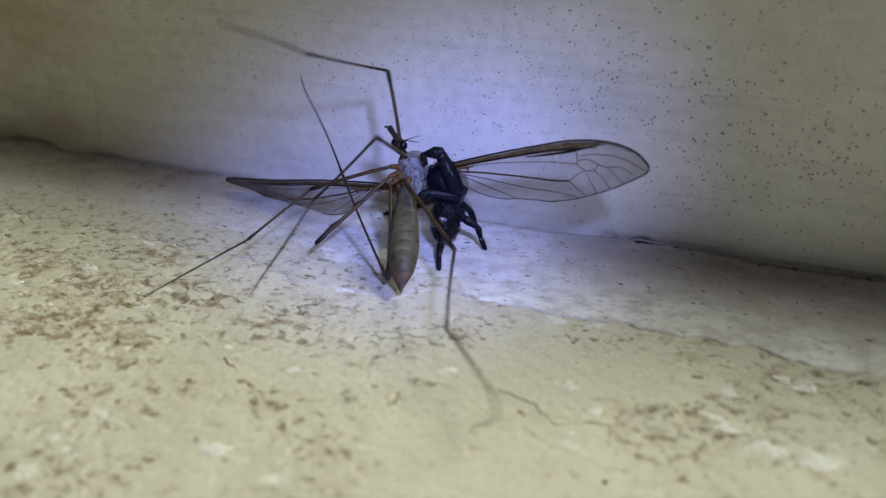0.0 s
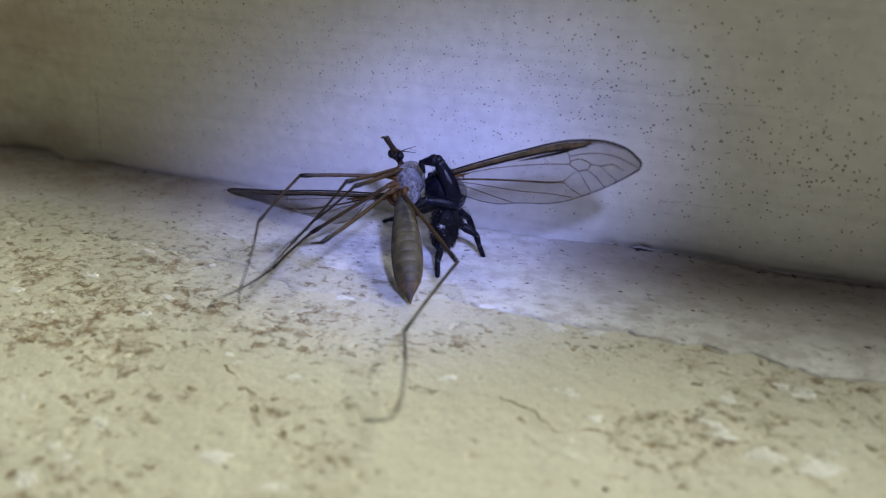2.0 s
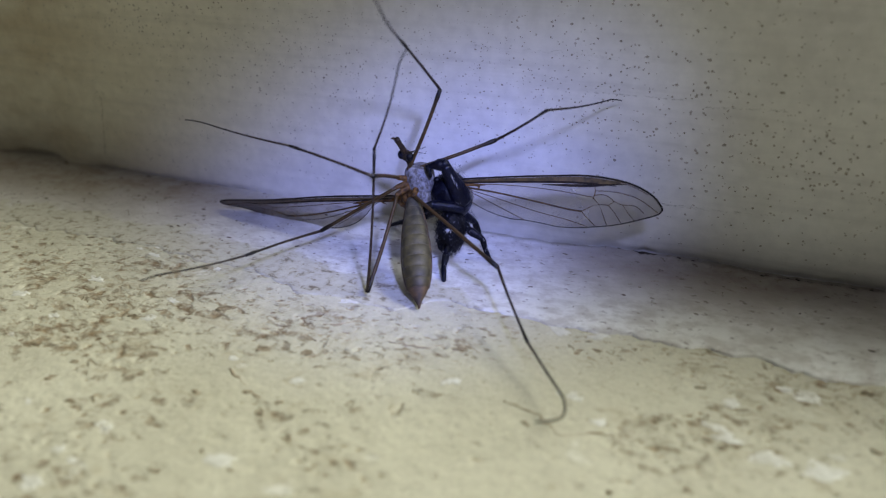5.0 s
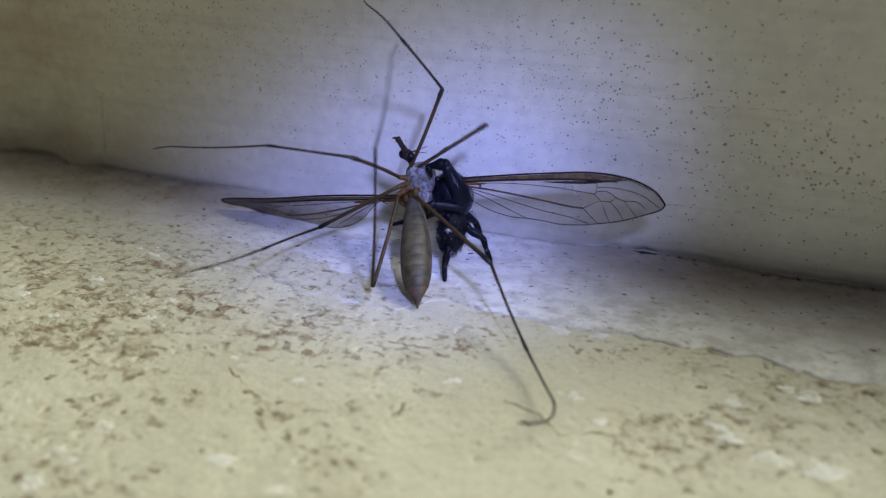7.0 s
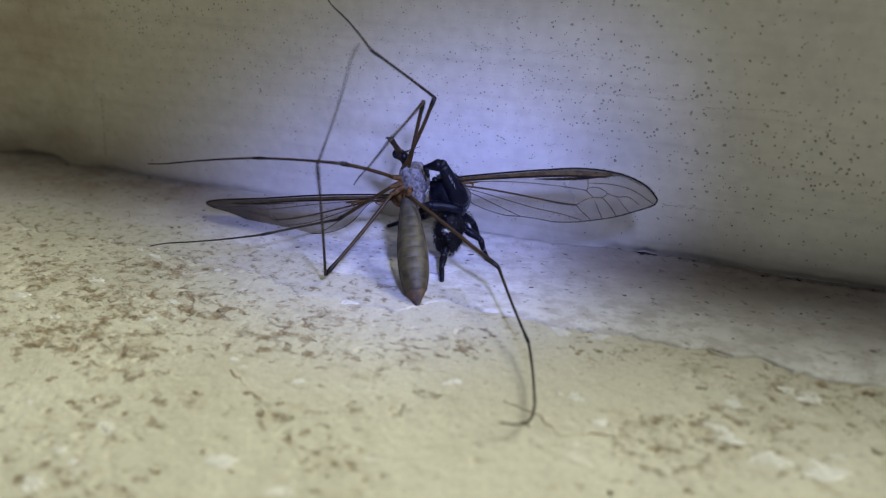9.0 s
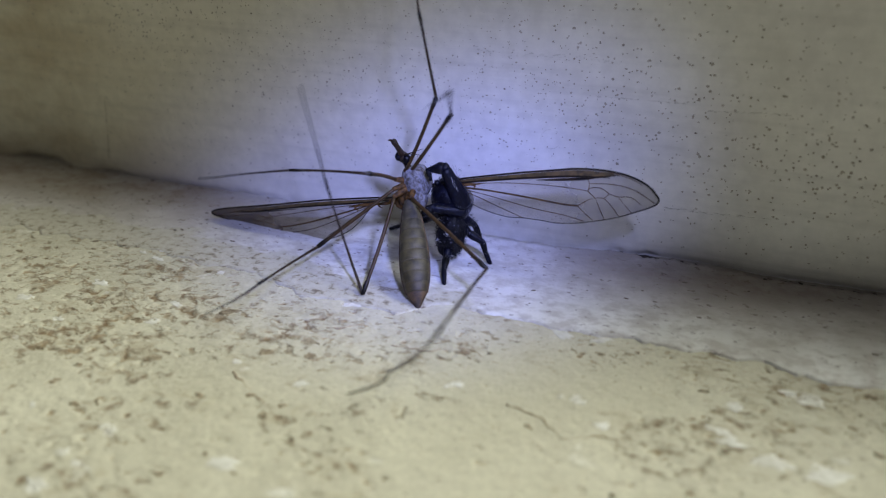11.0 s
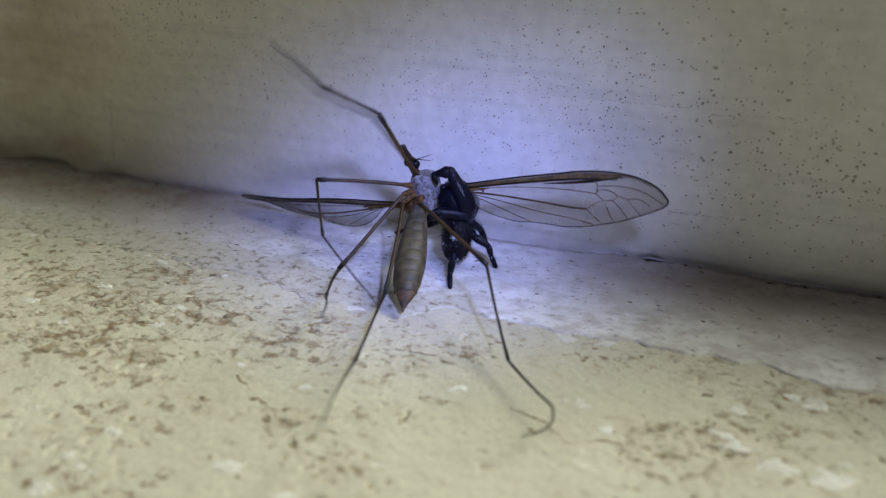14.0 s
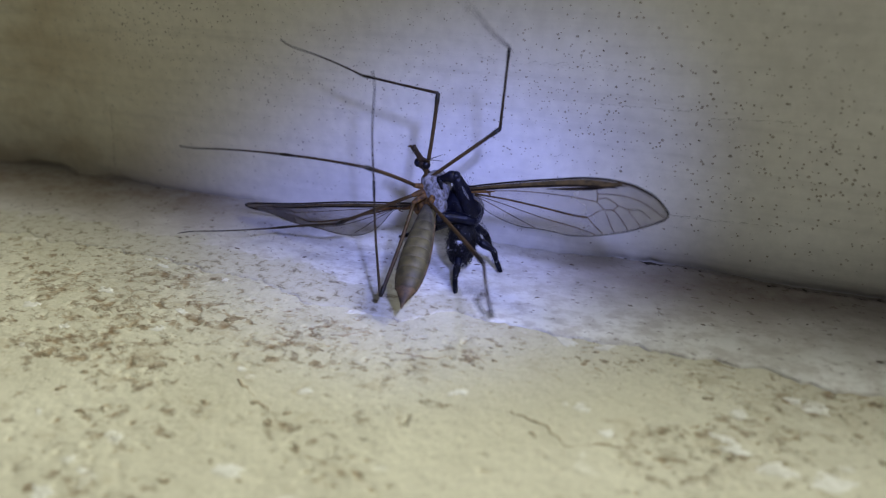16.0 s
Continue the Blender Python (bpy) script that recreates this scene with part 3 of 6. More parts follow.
def build_marks():
    bm = bmesh.new()
    for k in range(16):
        if k in (3, 9, 10):
            continue
        arc = [(7.93 + 0.88 * math.cos(a), wall_y(8, 10) - 0.02, 10.02 + 0.86 * math.sin(a)) for a in np.linspace(k * 0.393, k * 0.393 + 0.34, 5)]
        tube(bm, arc, [0.03] * 5, 5)
    tagged(mesh_object("ring_mark", bm, SCUFF), "faint grey ring printed on the cream wall", "stain")
    tagged(mesh_object("drip_mark", smear([(-41.9, 9.0), (-42.0, 7.75), (-42.6, 4.6), (-43.2, 2.0)], 0.22, 3), DRIP), "thin grey drip dried on the wall", "stain")
    for pts, half in (([(-2.6, 17.17), (-1.5, 17.2), (-0.7, 17.15)], 0.06), ([(0.2, 17.1), (3.5, 17.0), (6.5, 17.1), (9.7, 17.05)], 0.28),
                      ([(10.6, 17.2), (11.5, 17.05), (13.1, 16.9)], 0.14), ([(20.0, 13.9), (23.1, 14.15), (25.9, 14.3)], 0.06),
                      ([(10.9, 14.1), (14.5, 14.25), (18.5, 14.3)], 0.05), ([(18.0, 5.4), (22, 5.5), (26.6, 5.9)], 0.09), ([(-20.2, 14.6), (-18.6, 14.55)], 0.25)):
        tagged(mesh_object("scuff_mark", smear(pts, half, int(10 * pts[0][1])), SCUFF), "thin grey scuff scratched along the wall", "stain", "scuffs on the wall")


build_wall(), build_floor(), build_strip(), build_specks(), build_crumbs(), build_crevice(), build_chips(), build_marks()


# ---- the crane fly, seen from below, held upright by the spider ----
fly = tagged(new("crane_fly"), "brown long-legged crane fly struggling in a spider's grip", "insect")
LEGS = {
    "A": ((-1.80, -10.2, 8.68), (7.0, 7.4, 8.8)),
    "B": ((-1.44, -10.0, 8.61), (7.2, 7.2, 8.4)),
    "C": ((-2.50, -10.8, 8.03), (7.2, 7.2, 8.6)),
    "D": ((-2.44, -11.2, 7.36), (8.2, 7.8, 8.8)),
    "E": ((-2.38, -11.4, 6.76), (8.6, 11.4, 9.6)),
    "F": ((-0.90, -11.4, 6.87), (10.2, 7.4, 5.6, 3.6)),
}


def build_head():
    bm = bmesh.new()
    blob(bm, (-2.1, -10.0, 9.75), (0.42, 0.42, 0.50), rough=0.05)
    tube(bm, bent([(-1.75, -9.7, 8.6), (-1.9, -9.8, 9.1), (-2.05, -9.95, 9.5)]), spread([0.34, 0.24, 0.28], 13), 10)
    head = part("head", bm, HEAD, fly, "small dark brown head on a thin neck")
    for side in (-1, 1):
        bm = bmesh.new()
        blob(bm, (-2.1 + 0.34 * side, -10.1, 9.75 - 0.06 * side), (0.36, 0.36, 0.40), rough=0.02)
        part("eye", bm, BLACK, head, "black bulging eye")
    bm = bmesh.new()
    tube(bm, bent([(-2.15, -10.2, 10.1), (-2.28, -10.7, 10.8), (-2.45, -11.1, 11.45)]), spread([0.28, 0.22, 0.25], 13), 8)
    snout = part("snout", bm, HEAD, head)
    for dx, dz in ((-0.15, -0.05), (0.10, 0.0)):
        bm = bmesh.new()
        tube(bm, bent([(-2.45, -11.05, 11.35), (-2.45 + dx, -11.3, 11.6 + dz), (-2.45 + dx * 1.5, -11.6, 11.65 + dz)]), spread([0.14, 0.11, 0.05], 13), 6)
        part("palp", bm, HEAD, head)
    for end in ((0.05, -11.0, 10.5), (-0.1, -10.6, 10.9)):
        bm = bmesh.new()
        e = Vector(end)
        tube(bm, bent([(-1.95, -10.3, 10.0), (-1.4, -10.7, 10.35), e]), spread([0.08, 0.05, 0.02], 13), 5)
        part("antenna", bm, HEAD, head)


def build_thorax():
    bm = bmesh.new()
    blob(bm, (-1.15, -9.3, 7.5), (1.25, 1.45, 1.55), (20, 0, 0), 0.08, 4)
    blob(bm, (-1.6, -9.8, 8.25), (0.7, 0.8, 0.7), rough=0.1)
    blob(bm, (-0.65, -9.9, 7.2), (0.75, 0.85, 0.9), rough=0.1)
    blob(bm, (-0.70, -10.25, 6.35), (0.80, 0.75, 1.05), (0, -8, 0), 0.12)
    thorax = part("thorax", bm, DUST, fly, "silvery grey dusted thorax")
    bm = bmesh.new()
    blob(bm, (-2.0, -9.7, 6.1), (0.75, 0.7, 0.95), (0, 12, 0), 0.1)
    blob(bm, (-1.2, -10.4, 6.5), (0.6, 0.6, 0.6), rough=0.1)
    blob(bm, (-2.6, -9.3, 5.35), (0.80, 0.6, 0.62), (0, 20, 0), 0.15)
    part("waist", bm, SKIN, thorax, "orange-brown waist")
    for key, (hip, _) in LEGS.items():
        bm = bmesh.new()
        h = Vector(hip)
        inner = h + (Vector((-1.2, -9.4, 7.5)) - h) * 0.75
        tube(bm, bent([inner, inner.lerp(h, 0.5), h]), spread([0.36, 0.30, 0.20], 13), 8)
        blob(bm, h, (0.21, 0.21, 0.21), rough=0.05, detail=2)
        part("coxa", bm, SKIN, thorax, "orange-brown hip joint")
    for side in (-1, 1):
        bm = bmesh.new()
        root = Vector((-1.3 + side * 0.9, -9.6, 6.6))
        tip = root + Vector((side * 0.7 - 0.4, -0.6, -0.9))
        tube(bm, [root, root.lerp(tip, 0.6), tip], (0.05, 0.04, 0.05), 5)
        blob(bm, tip, (0.15, 0.15, 0.2), detail=2)
        part("haltere", bm, SKIN, thorax)
    return thorax


def build_abdomen():
    """Along its own z, from the base to the tip, 9.8 mm long; widest along its own x."""
    radius = [0.50, 0.68, 0.84, 0.97, 1.08, 1.16, 1.19, 1.15, 1.03, 0.78, 0.44]

    def ring(bm, z, k):
        r = float(np.interp(z / 0.92, range(11), radius)) * k
        return [bm.verts.new(Vector((r * math.cos(a), 0.80 * r * math.sin(a), z)) * MM) for a in (math.pi * n / 12 for n in range(24))]

    def loft(steps):
        bm = bmesh.new()
        rings = [ring(bm, z, k) for z, k in steps]
        for a, b in zip(rings, rings[1:]):
            for n in range(24):
                bm.faces.new((a[n], a[(n + 1) % 24], b[(n + 1) % 24], b[n]))
        bm.faces.new(rings[0][::-1]), bm.faces.new(rings[-1])
        return bm

    steps = [(0.92 * (i + u), k) for i in range(9) for u, k in ((0.0, 0.955), (0.08, 0.99), (0.35, 1.015), (0.7, 1.01), (0.92, 0.985))]
    ab = part("abdomen", loft(steps), BELLY, fly, "long ringed grey-brown abdomen")
    ab.rotation_mode = "QUATERNION"
    part("tail_plate", loft([(8.0, 0.93), (8.2, 1.01), (8.6, 0.92), (9.0, 0.72), (9.4, 0.42), (9.8, 0.12)]), TIP, ab, "pointed rusty brown tail")
    for side in (-1, 1):
        bm = bmesh.new()
        line = [(side * float(np.interp(z / 0.92, range(11), radius)) * 0.99, 0.0, z) for z in np.linspace(0.5, 8.2, 26)]
        tube(bm, line, [0.10] * 26, 6)
        part("side_seam", bm, TIP, ab)
    for i in range(1, 9):
        bm = bmesh.new()
        z = 0.92 * i
        r = float(np.interp(i, range(11), radius)) * 0.965
        loop = [(r * math.cos(a), r * 0.80 * math.sin(a), z) for a in np.linspace(0, 2 * math.pi, 33)]
        tube(bm, loop, [0.028] * 33, 5)
        part("ring_seam", bm, BELLY_EDGE, ab)
    return ab


def wing_points(design):
    """Design units run from 0 at the root to 1091 at the tip: 20.6 mm."""
    return [Vector(((x + 13) * 18.9 / 1000, 0.0, (285 - y) * 18.9 / 1000)) for x, y in design]


def build_wing(name, size, curl, skin, label, folded=False):
    """In its own x (to the tip) and z (leading edge up)."""
    outline = [(-13, 285), (130, 272), (400, 268), (620, 274), (740, 279), (860, 298), (960, 330), (1040, 380), (1075, 430), (1078, 455), (1050, 480),
               (960, 505), (860, 525), (740, 540), (690, 543), (600, 538), (530, 520), (440, 500), (370, 490), (290, 460), (230, 425), (190, 390), (160, 345), (80, 305)]
    if folded:
        outline = [(-13, 285), (130, 272), (400, 268), (620, 270), (780, 273), (900, 278), (1000, 286), (1070, 300), (1091, 318), (1075, 338), (1030, 370),
                   (960, 410), (870, 443), (760, 468), (640, 484), (540, 488), (440, 478), (360, 456), (290, 425), (230, 385), (190, 350), (150, 320), (110, 305), (60, 295)]
    rim = [p * size for p in bent([Vector((*p.to_tuple(),)) for p in wing_points(outline)], 3)]

    def within(line):
        """Veins of the folded wing are drawn in towards its straight leading edge."""
        squeeze = lambda x: float(np.interp(x, (0, 300, 500, 700, 860, 960, 1040, 1091), (0.85, 0.85, 0.82, 0.76, 0.66, 0.54, 0.36, 0.15))) if folded else 1.0
        return [(x, 285 + (y - 285) * squeeze(x)) for x, y in line]

    def sag(p):
        a = radians(curl) * max(0.0, p.x / (20.6 * size) - 0.25) / 0.75
        flat = Vector((p.x, 0, 0)) + Vector((0, -math.sin(a) * p.z, math.cos(a) * p.z))
        return flat + Vector((0, 0.35 * math.sin(p.x * 0.16 / size) + 0.10 * math.sin(p.z * 2.2 / size + p.x * 0.5 / size), 0))

    bm = bmesh.new()
    half = len(rim) // 2
    upper, lower = rim[:half + 1], [rim[0]] + rim[:half - 1:-1]
    steps = 40

    def along(line, u):
        at = u * (len(line) - 1)
        i = min(int(at), len(line) - 2)
        return line[i].lerp(line[i + 1], at - i)

    grid = [[bm.verts.new(sag(along(upper, i / steps).lerp(along(lower, i / steps), j / 8)) * MM) for j in range(9)] for i in range(steps + 1)]
    for a, b in zip(grid, grid[1:]):
        for k in range(8):
            bm.faces.new((a[k], b[k], b[k + 1], a[k + 1]))
    bmesh.ops.remove_doubles(bm, verts=bm.verts, dist=1e-6)
    wing = part(name, bm, skin, fly, label)
    wing.visible_shadow = True
    bm = bmesh.new()
    rim_line = [sag(p) for p in rim]
    tube(bm, rim_line, spread([0.08, 0.08, 0.085, 0.085, 0.055, 0.04, 0.035, 0.035, 0.03, 0.03], len(rim_line)), 5)
    part("rim", bm, EDGE, wing)
    bm = bmesh.new()
    costa = [sag(p * size) for p in bent(wing_points(within([(-13, 292), (160, 292), (400, 295), (620, 303), (760, 315), (880, 332)])))]
    tube(bm, costa, spread([0.09, 0.09, 0.095, 0.10, 0.08, 0.03], len(costa)), 5)
    part("vein", bm, EDGE, wing)
    bm = bmesh.new()
    over = [sag(p * size) for p in bent(wing_points(within([(30, 281), (300, 275), (600, 279), (760, 288), (900, 314)])))]
    under = [sag(p * size) for p in bent(wing_points(within([(30, 293), (300, 294), (600, 303), (760, 316), (900, 324)])))]
    for lift in (-0.03, 0.03):
        rows = [[bm.verts.new((p + Vector((0, lift, 0))) * MM) for p in line] for line in (over, under)]
        for k in range(len(over) - 1):
            bm.faces.new((rows[0][k], rows[0][k + 1], rows[1][k + 1], rows[1][k]))
    part("stripe", bm, STIGMA, wing, "brown stripe behind the leading edge")
    bm = bmesh.new()
    patch = [sag(p * size) for p in bent(wing_points(within([(540, 312), (640, 319), (760, 324), (870, 322), (930, 326)])))]
    tube(bm, patch, spread([0.03, 0.11, 0.15, 0.10, 0.02], len(patch)), 6, 0.3)
    part("stigma", bm, EDGE, wing, "dark brown spot near the wing tip")
    bm = bmesh.new()
    tube(bm, [sag(p * size) for p in bent(wing_points([(30, 300), (80, 306), (135, 304)]))], spread([0.14, 0.16, 0.07], 13), 7)
    tube(bm, [sag(p * size) for p in bent(wing_points([(100, 300), (115, 315), (100, 330)]))], spread([0.05, 0.08, 0.03], 13), 6)
    tube(bm, [sag(p * size) for p in bent(wing_points([(120, 299), (190, 303), (262, 308)]))], spread([0.10, 0.13, 0.05], 13), 7)
    tube(bm, [sag(p * size) for p in bent(wing_points([(205, 304), (232, 314), (222, 332)]))], spread([0.06, 0.10, 0.04], 13), 6)
    part("hinge", bm, SKIN, wing, "orange-brown wing hinge")
    veins = [([(190, 300), (400, 316), (620, 350), (770, 385)], 0.032), ([(150, 310), (300, 345), (500, 400), (640, 440), (715, 455)], 0.08),
             ([(715, 455), (770, 430), (800, 425), (840, 428)], 0.035), ([(770, 385), (800, 425)], 0.03), ([(770, 385), (790, 372), (830, 374), (865, 405), (840, 428)], 0.032),
             ([(780, 310), (785, 350), (775, 385)], 0.03), ([(785, 350), (880, 360), (980, 395), (1060, 465)], 0.03), ([(860, 300), (960, 340), (1020, 375)], 0.03),
             ([(865, 405), (905, 425), (960, 430), (1000, 470)], 0.03), ([(905, 425), (930, 470), (955, 505)], 0.028), ([(840, 428), (870, 470), (895, 515)], 0.028), ([(800, 425), (815, 480), (830, 525)], 0.028),
             ([(715, 455), (750, 500), (775, 530)], 0.032), ([(150, 315), (300, 370), (500, 450), (640, 495), (735, 535)], 0.035),
             ([(140, 312), (260, 380), (370, 455), (440, 500)], 0.035)]
    for line, r in veins:
        bm = bmesh.new()
        pts = [sag(p * size) for p in bent(wing_points(within(line)), 4)]
        tube(bm, pts, [r] * len(pts), 5)
        part("vein", bm, VEIN, wing)
    return wing


def leg_piece(name, length, radii, mat, bow=0.0, hook=0.0, knee=0.0):
    """A leg piece along its own z."""
    bm = bmesh.new()
    n = 14
    pts = []
    for i in range(n):
        u = i / (n - 1)
        pts.append((bow * length * math.sin(math.pi * u) + hook * max(0.0, (u - 0.8) / 0.2) ** 2, 0, u * length))
    rads = spread(radii, n)
    rads[-2] += knee
    rads[-1] += knee * 0.6
    tube(bm, pts, rads, 7)
    ob = part(name, bm, mat, fly)
    return ob


def build_legs():
    made = {}
    for key, (hip, sizes) in LEGS.items():
        femur_skin = chitin("femur_skin", (0.044, 0.024, 0.007), (0.005, 0.0035, 0.003), sizes[0] * MM, start=0.74)
        tibia_skin = chitin("tibia_skin", (0.024, 0.0135, 0.006), (0.007, 0.005, 0.004), sizes[1] * MM, start=0.70)
        tarsus_skin = chitin("tarsus_skin", (0.025, 0.015, 0.008), (0.014, 0.0095, 0.0065), sizes[2] * MM, start=0.4)
        made["FEMUR_" + key] = leg_piece("femur", sizes[0], (0.15, 0.16, 0.155, 0.16, 0.15), femur_skin, 0.012, knee=0.05)
        made["TIBIA_" + key] = leg_piece("tibia", sizes[1], (0.13, 0.11, 0.10, 0.10, 0.105), tibia_skin, -0.01, knee=0.03)
        if key == "F":
            made["TARSUS_F"] = leg_piece("tarsus", sizes[2], (0.10, 0.085, 0.08), tarsus_skin, 0.04)
            made["CLAW_F"] = leg_piece("tarsus_tip", sizes[3], (0.08, 0.07, 0.06), tarsus_skin, 0.21)
        else:
            made["TARSUS_" + key] = leg_piece("tarsus", sizes[2], (0.095, 0.075, 0.065, 0.055, 0.045), tarsus_skin, 0.025, 0.35)
    return made


build_head(), build_thorax()
abdomen = build_abdomen()
left_wing, right_wing = build_wing("wing", 1.03, -28.0, FOLDED, "brown folded wing, film darkened in colour, with dark veins", True), build_wing("wing", 0.91, 0.0, MEMBRANE, "long clear wing with brown veins")
LEG_PARTS = build_legs()

# ---- the jumping spider ----
spider = tagged(new("jumping_spider"), "black hairy jumping spider gripping the crane fly", "spider")


def fur(owner, centre, radii, count, length, seed, mat, parent_name="hair"):
    """Short stiff hairs standing off a rounded body."""
    rng = random.Random(seed)
    bm = bmesh.new()
    for _ in range(count):
        n = Vector((rng.gauss(0, 1), rng.gauss(0, 1), rng.gauss(0, 1))).normalized()
        p = Vector(centre) + Vector([a * b for a, b in zip(n, radii)]) * 0.97
        d = (n + Vector((rng.uniform(-0.5, 0.5), rng.uniform(-0.5, 0.5), rng.uniform(-0.9, 0.1)))).normalized()
        s = d.orthogonal().normalized() * 0.011
        a, b, c = bm.verts.new((p + s) * MM), bm.verts.new((p - s) * MM), bm.verts.new((p + d * length * rng.uniform(0.5, 1.2)) * MM)
        e = bm.verts.new((p + d.cross(s).normalized() * 0.011) * MM)
        bm.faces.new((a, b, c)), bm.faces.new((b, e, c)), bm.faces.new((e, a, c))
    return tagged(part(parent_name, bm, mat, owner, smooth=False), kind="stuff")


def spider_leg(points, radii, mats=(0, 1, 0), bands=()):
    """A leg of thick bent joints: the first piece is the leg, the rest hang on it."""
    top = None
    for i, (a, b) in enumerate(zip(points, points[1:])):
        bm = bmesh.new()
        a, b = Vector(a), Vector(b)
        r0, r1 = radii[i], radii[i + 1]
        line = [a.lerp(b, u) for u in (0, 0.03, 0.1, 0.3, 0.5, 0.7, 0.9, 0.97, 1.0)]
        tube(bm, line, [r0 * 0.45, r0 * 0.8, r0, r0 * 1.08, (r0 * 0.6 + r1 * 0.4) * 1.06, r0 * 0.3 + r1 * 0.72, r1, r1 * 0.9, r1 * 0.55], 14)
        blob(bm, b, (r1 * 0.92, r1 * 0.92, r1 * 0.92), detail=2)
        rng = random.Random(i + int(1000 * a.x))
        for _ in range(150):
            along, round_ = rng.random(), rng.uniform(0, 6.28)
            d = (b - a).normalized()
            n = Matrix.Rotation(round_, 3, d) @ d.orthogonal().normalized()
            r = r0 + (r1 - r0) * along
            root = a.lerp(b, along) + n * r * 0.95
            tip = root + (n + d * rng.uniform(-0.2, 0.9)).normalized() * rng.uniform(0.10, 0.34)
            w = n.cross(d) * 0.012
            bm.faces.new([bm.verts.new(p * MM) for p in (root + w, root - w, tip)])
        piece = part("leg" if top is None else ("shin", "foot", "claw")[min(i - 1, 2)], bm, (BLACK, GREYED, BLACK)[mats[min(i, len(mats) - 1)]], top or spider)
        top = top or piece
        if i in bands:
            fur(top, b, (r1 * 1.1, r1 * 1.1, r1 * 1.1), 70, 0.16, 50 + i, PALE_HAIR, "pale_band")
        fur(piece, a.lerp(b, 0.5), (max(r0, abs(b.x - a.x) * 0.5), max(r0, abs(b.y - a.y) * 0.5), max(r0, abs(b.z - a.z) * 0.5)), 140, 0.30, 30 + i, HAIR, "hair") if top is piece else None
    return top


def build_spider():
    bm = bmesh.new()
    blob(bm, (1.05, -8.5, 6.0), (1.55, 1.6, 1.75), (0, 14, 0), 0.06, 4)
    blob(bm, (1.75, -8.4, 5.3), (1.30, 1.5, 1.60), (0, 20, 0), 0.06, 4)
    body = part("cephalothorax", bm, BLACK, spider, "glossy black head and thorax")
    fur(body, (1.05, -8.5, 6.0), (1.55, 1.6, 1.75), 1500, 0.36, 5, HAIR)
    fur(body, (1.4, -8.6, 5.7), (1.75, 1.65, 1.85), 320, 0.30, 15, GREY_HAIR, "pale_hair")
    fur(body, (2.1, -8.8, 5.9), (1.05, 1.3, 1.7), 200, 0.26, 16, GREY_HAIR, "pale_hair")
    bm = bmesh.new()
    blob(bm, (1.55, -9.6, 2.85), (1.25, 1.3, 2.1), (0, 6, 0), 0.12, 4)
    low = part("abdomen", bm, GREYED, spider, "black abdomen flecked with pale scales and white spots")
    fur(low, (1.55, -9.6, 2.85), (1.25, 1.3, 2.1), 1800, 0.38, 7, HAIR)
    for c, r in (((1.75, -10.85, 3.55), 0.17), ((0.95, -10.70, 2.75), 0.15), ((1.85, -10.75, 1.55), 0.22)):
        bm = bmesh.new()
        blob(bm, c, (r, r * 0.3, r * 0.7), rough=0.8, detail=2)
        tuft = part("white_spot", bm, PALE_HAIR, low, "tuft of white hair")
        fur(tuft, c, (r * 1.5, r * 0.4, r), 45, 0.25, int(r * 1000), PALE_HAIR)
    # forelegs over the fly, walking legs on the sill
    arm = spider_leg([(2.55, -9.0, 5.3), (1.12, -9.9, 9.0), (-0.25, -10.2, 8.72), (0.10, -10.4, 8.0)], (0.82, 0.48, 0.22, 0.14), (0, 0, 1))
    rng = random.Random(14)
    bm = bmesh.new()
    for _ in range(34):
        root = Vector((2.55, -9.0, 5.3)).lerp(Vector((1.12, -9.9, 9.0)), rng.uniform(0.2, 0.8)) + Vector((0.42 + rng.uniform(-0.10, 0.10), -0.50, 0.12))
        tube(bm, [root, root + Vector((0.02, -0.05, -0.12)), root + Vector((0.05, -0.06, -0.26))], (0.009, 0.008, 0.003), 4)
    tagged(part("pale_streak", bm, PALE_HAIR, arm, "streak of white hairs"), kind="stuff")
    spider_leg([(2.75, -9.2, 5.0), (0.35, -10.7, 5.65), (-0.6, -11.5, 5.0), (-1.2, -12.1, 4.8)], (0.50, 0.38, 0.20, 0.13), (0, 1, 0))
    spider_leg([(2.0, -8.8, 3.7), (2.9, -8.7, 2.85), (4.15, -8.6, 2.15), (4.4, -8.6, 1.25), (4.85, -8.55, 0.14)], (0.40, 0.36, 0.26, 0.22, 0.20), (1, 0, 1, 0), (0, 1, 2))
    spider_leg([(1.6, -10.2, 2.0), (1.75, -11.2, 1.4), (1.9, -12.2, 0.8), (2.3, -13.2, 0.12)], (0.40, 0.30, 0.22, 0.18), (0, 1, 0), (0, 1))
    spider_leg([(0.6, -8.0, 4.4), (-1.6, -6.6, 2.6), (-3.6, -6.0, 1.6), (-6.2, -5.1, 0.22)], (0.40, 0.30, 0.22, 0.17), (0, 0, 0))
    spider_leg([(1.9, -7.4, 3.6), (2.6, -6.0, 2.4), (3.0, -5.0, 0.14)], (0.40, 0.28, 0.18), (0, 1))
    for x, z, r in ((0.25, 7.35, 0.26), (0.75, 7.45, 0.20)):
        bm = bmesh.new()
        blob(bm, (x, -9.35, z), (r, r, r), detail=2)
        part("eye", bm, BLACK, spider)


build_spider()


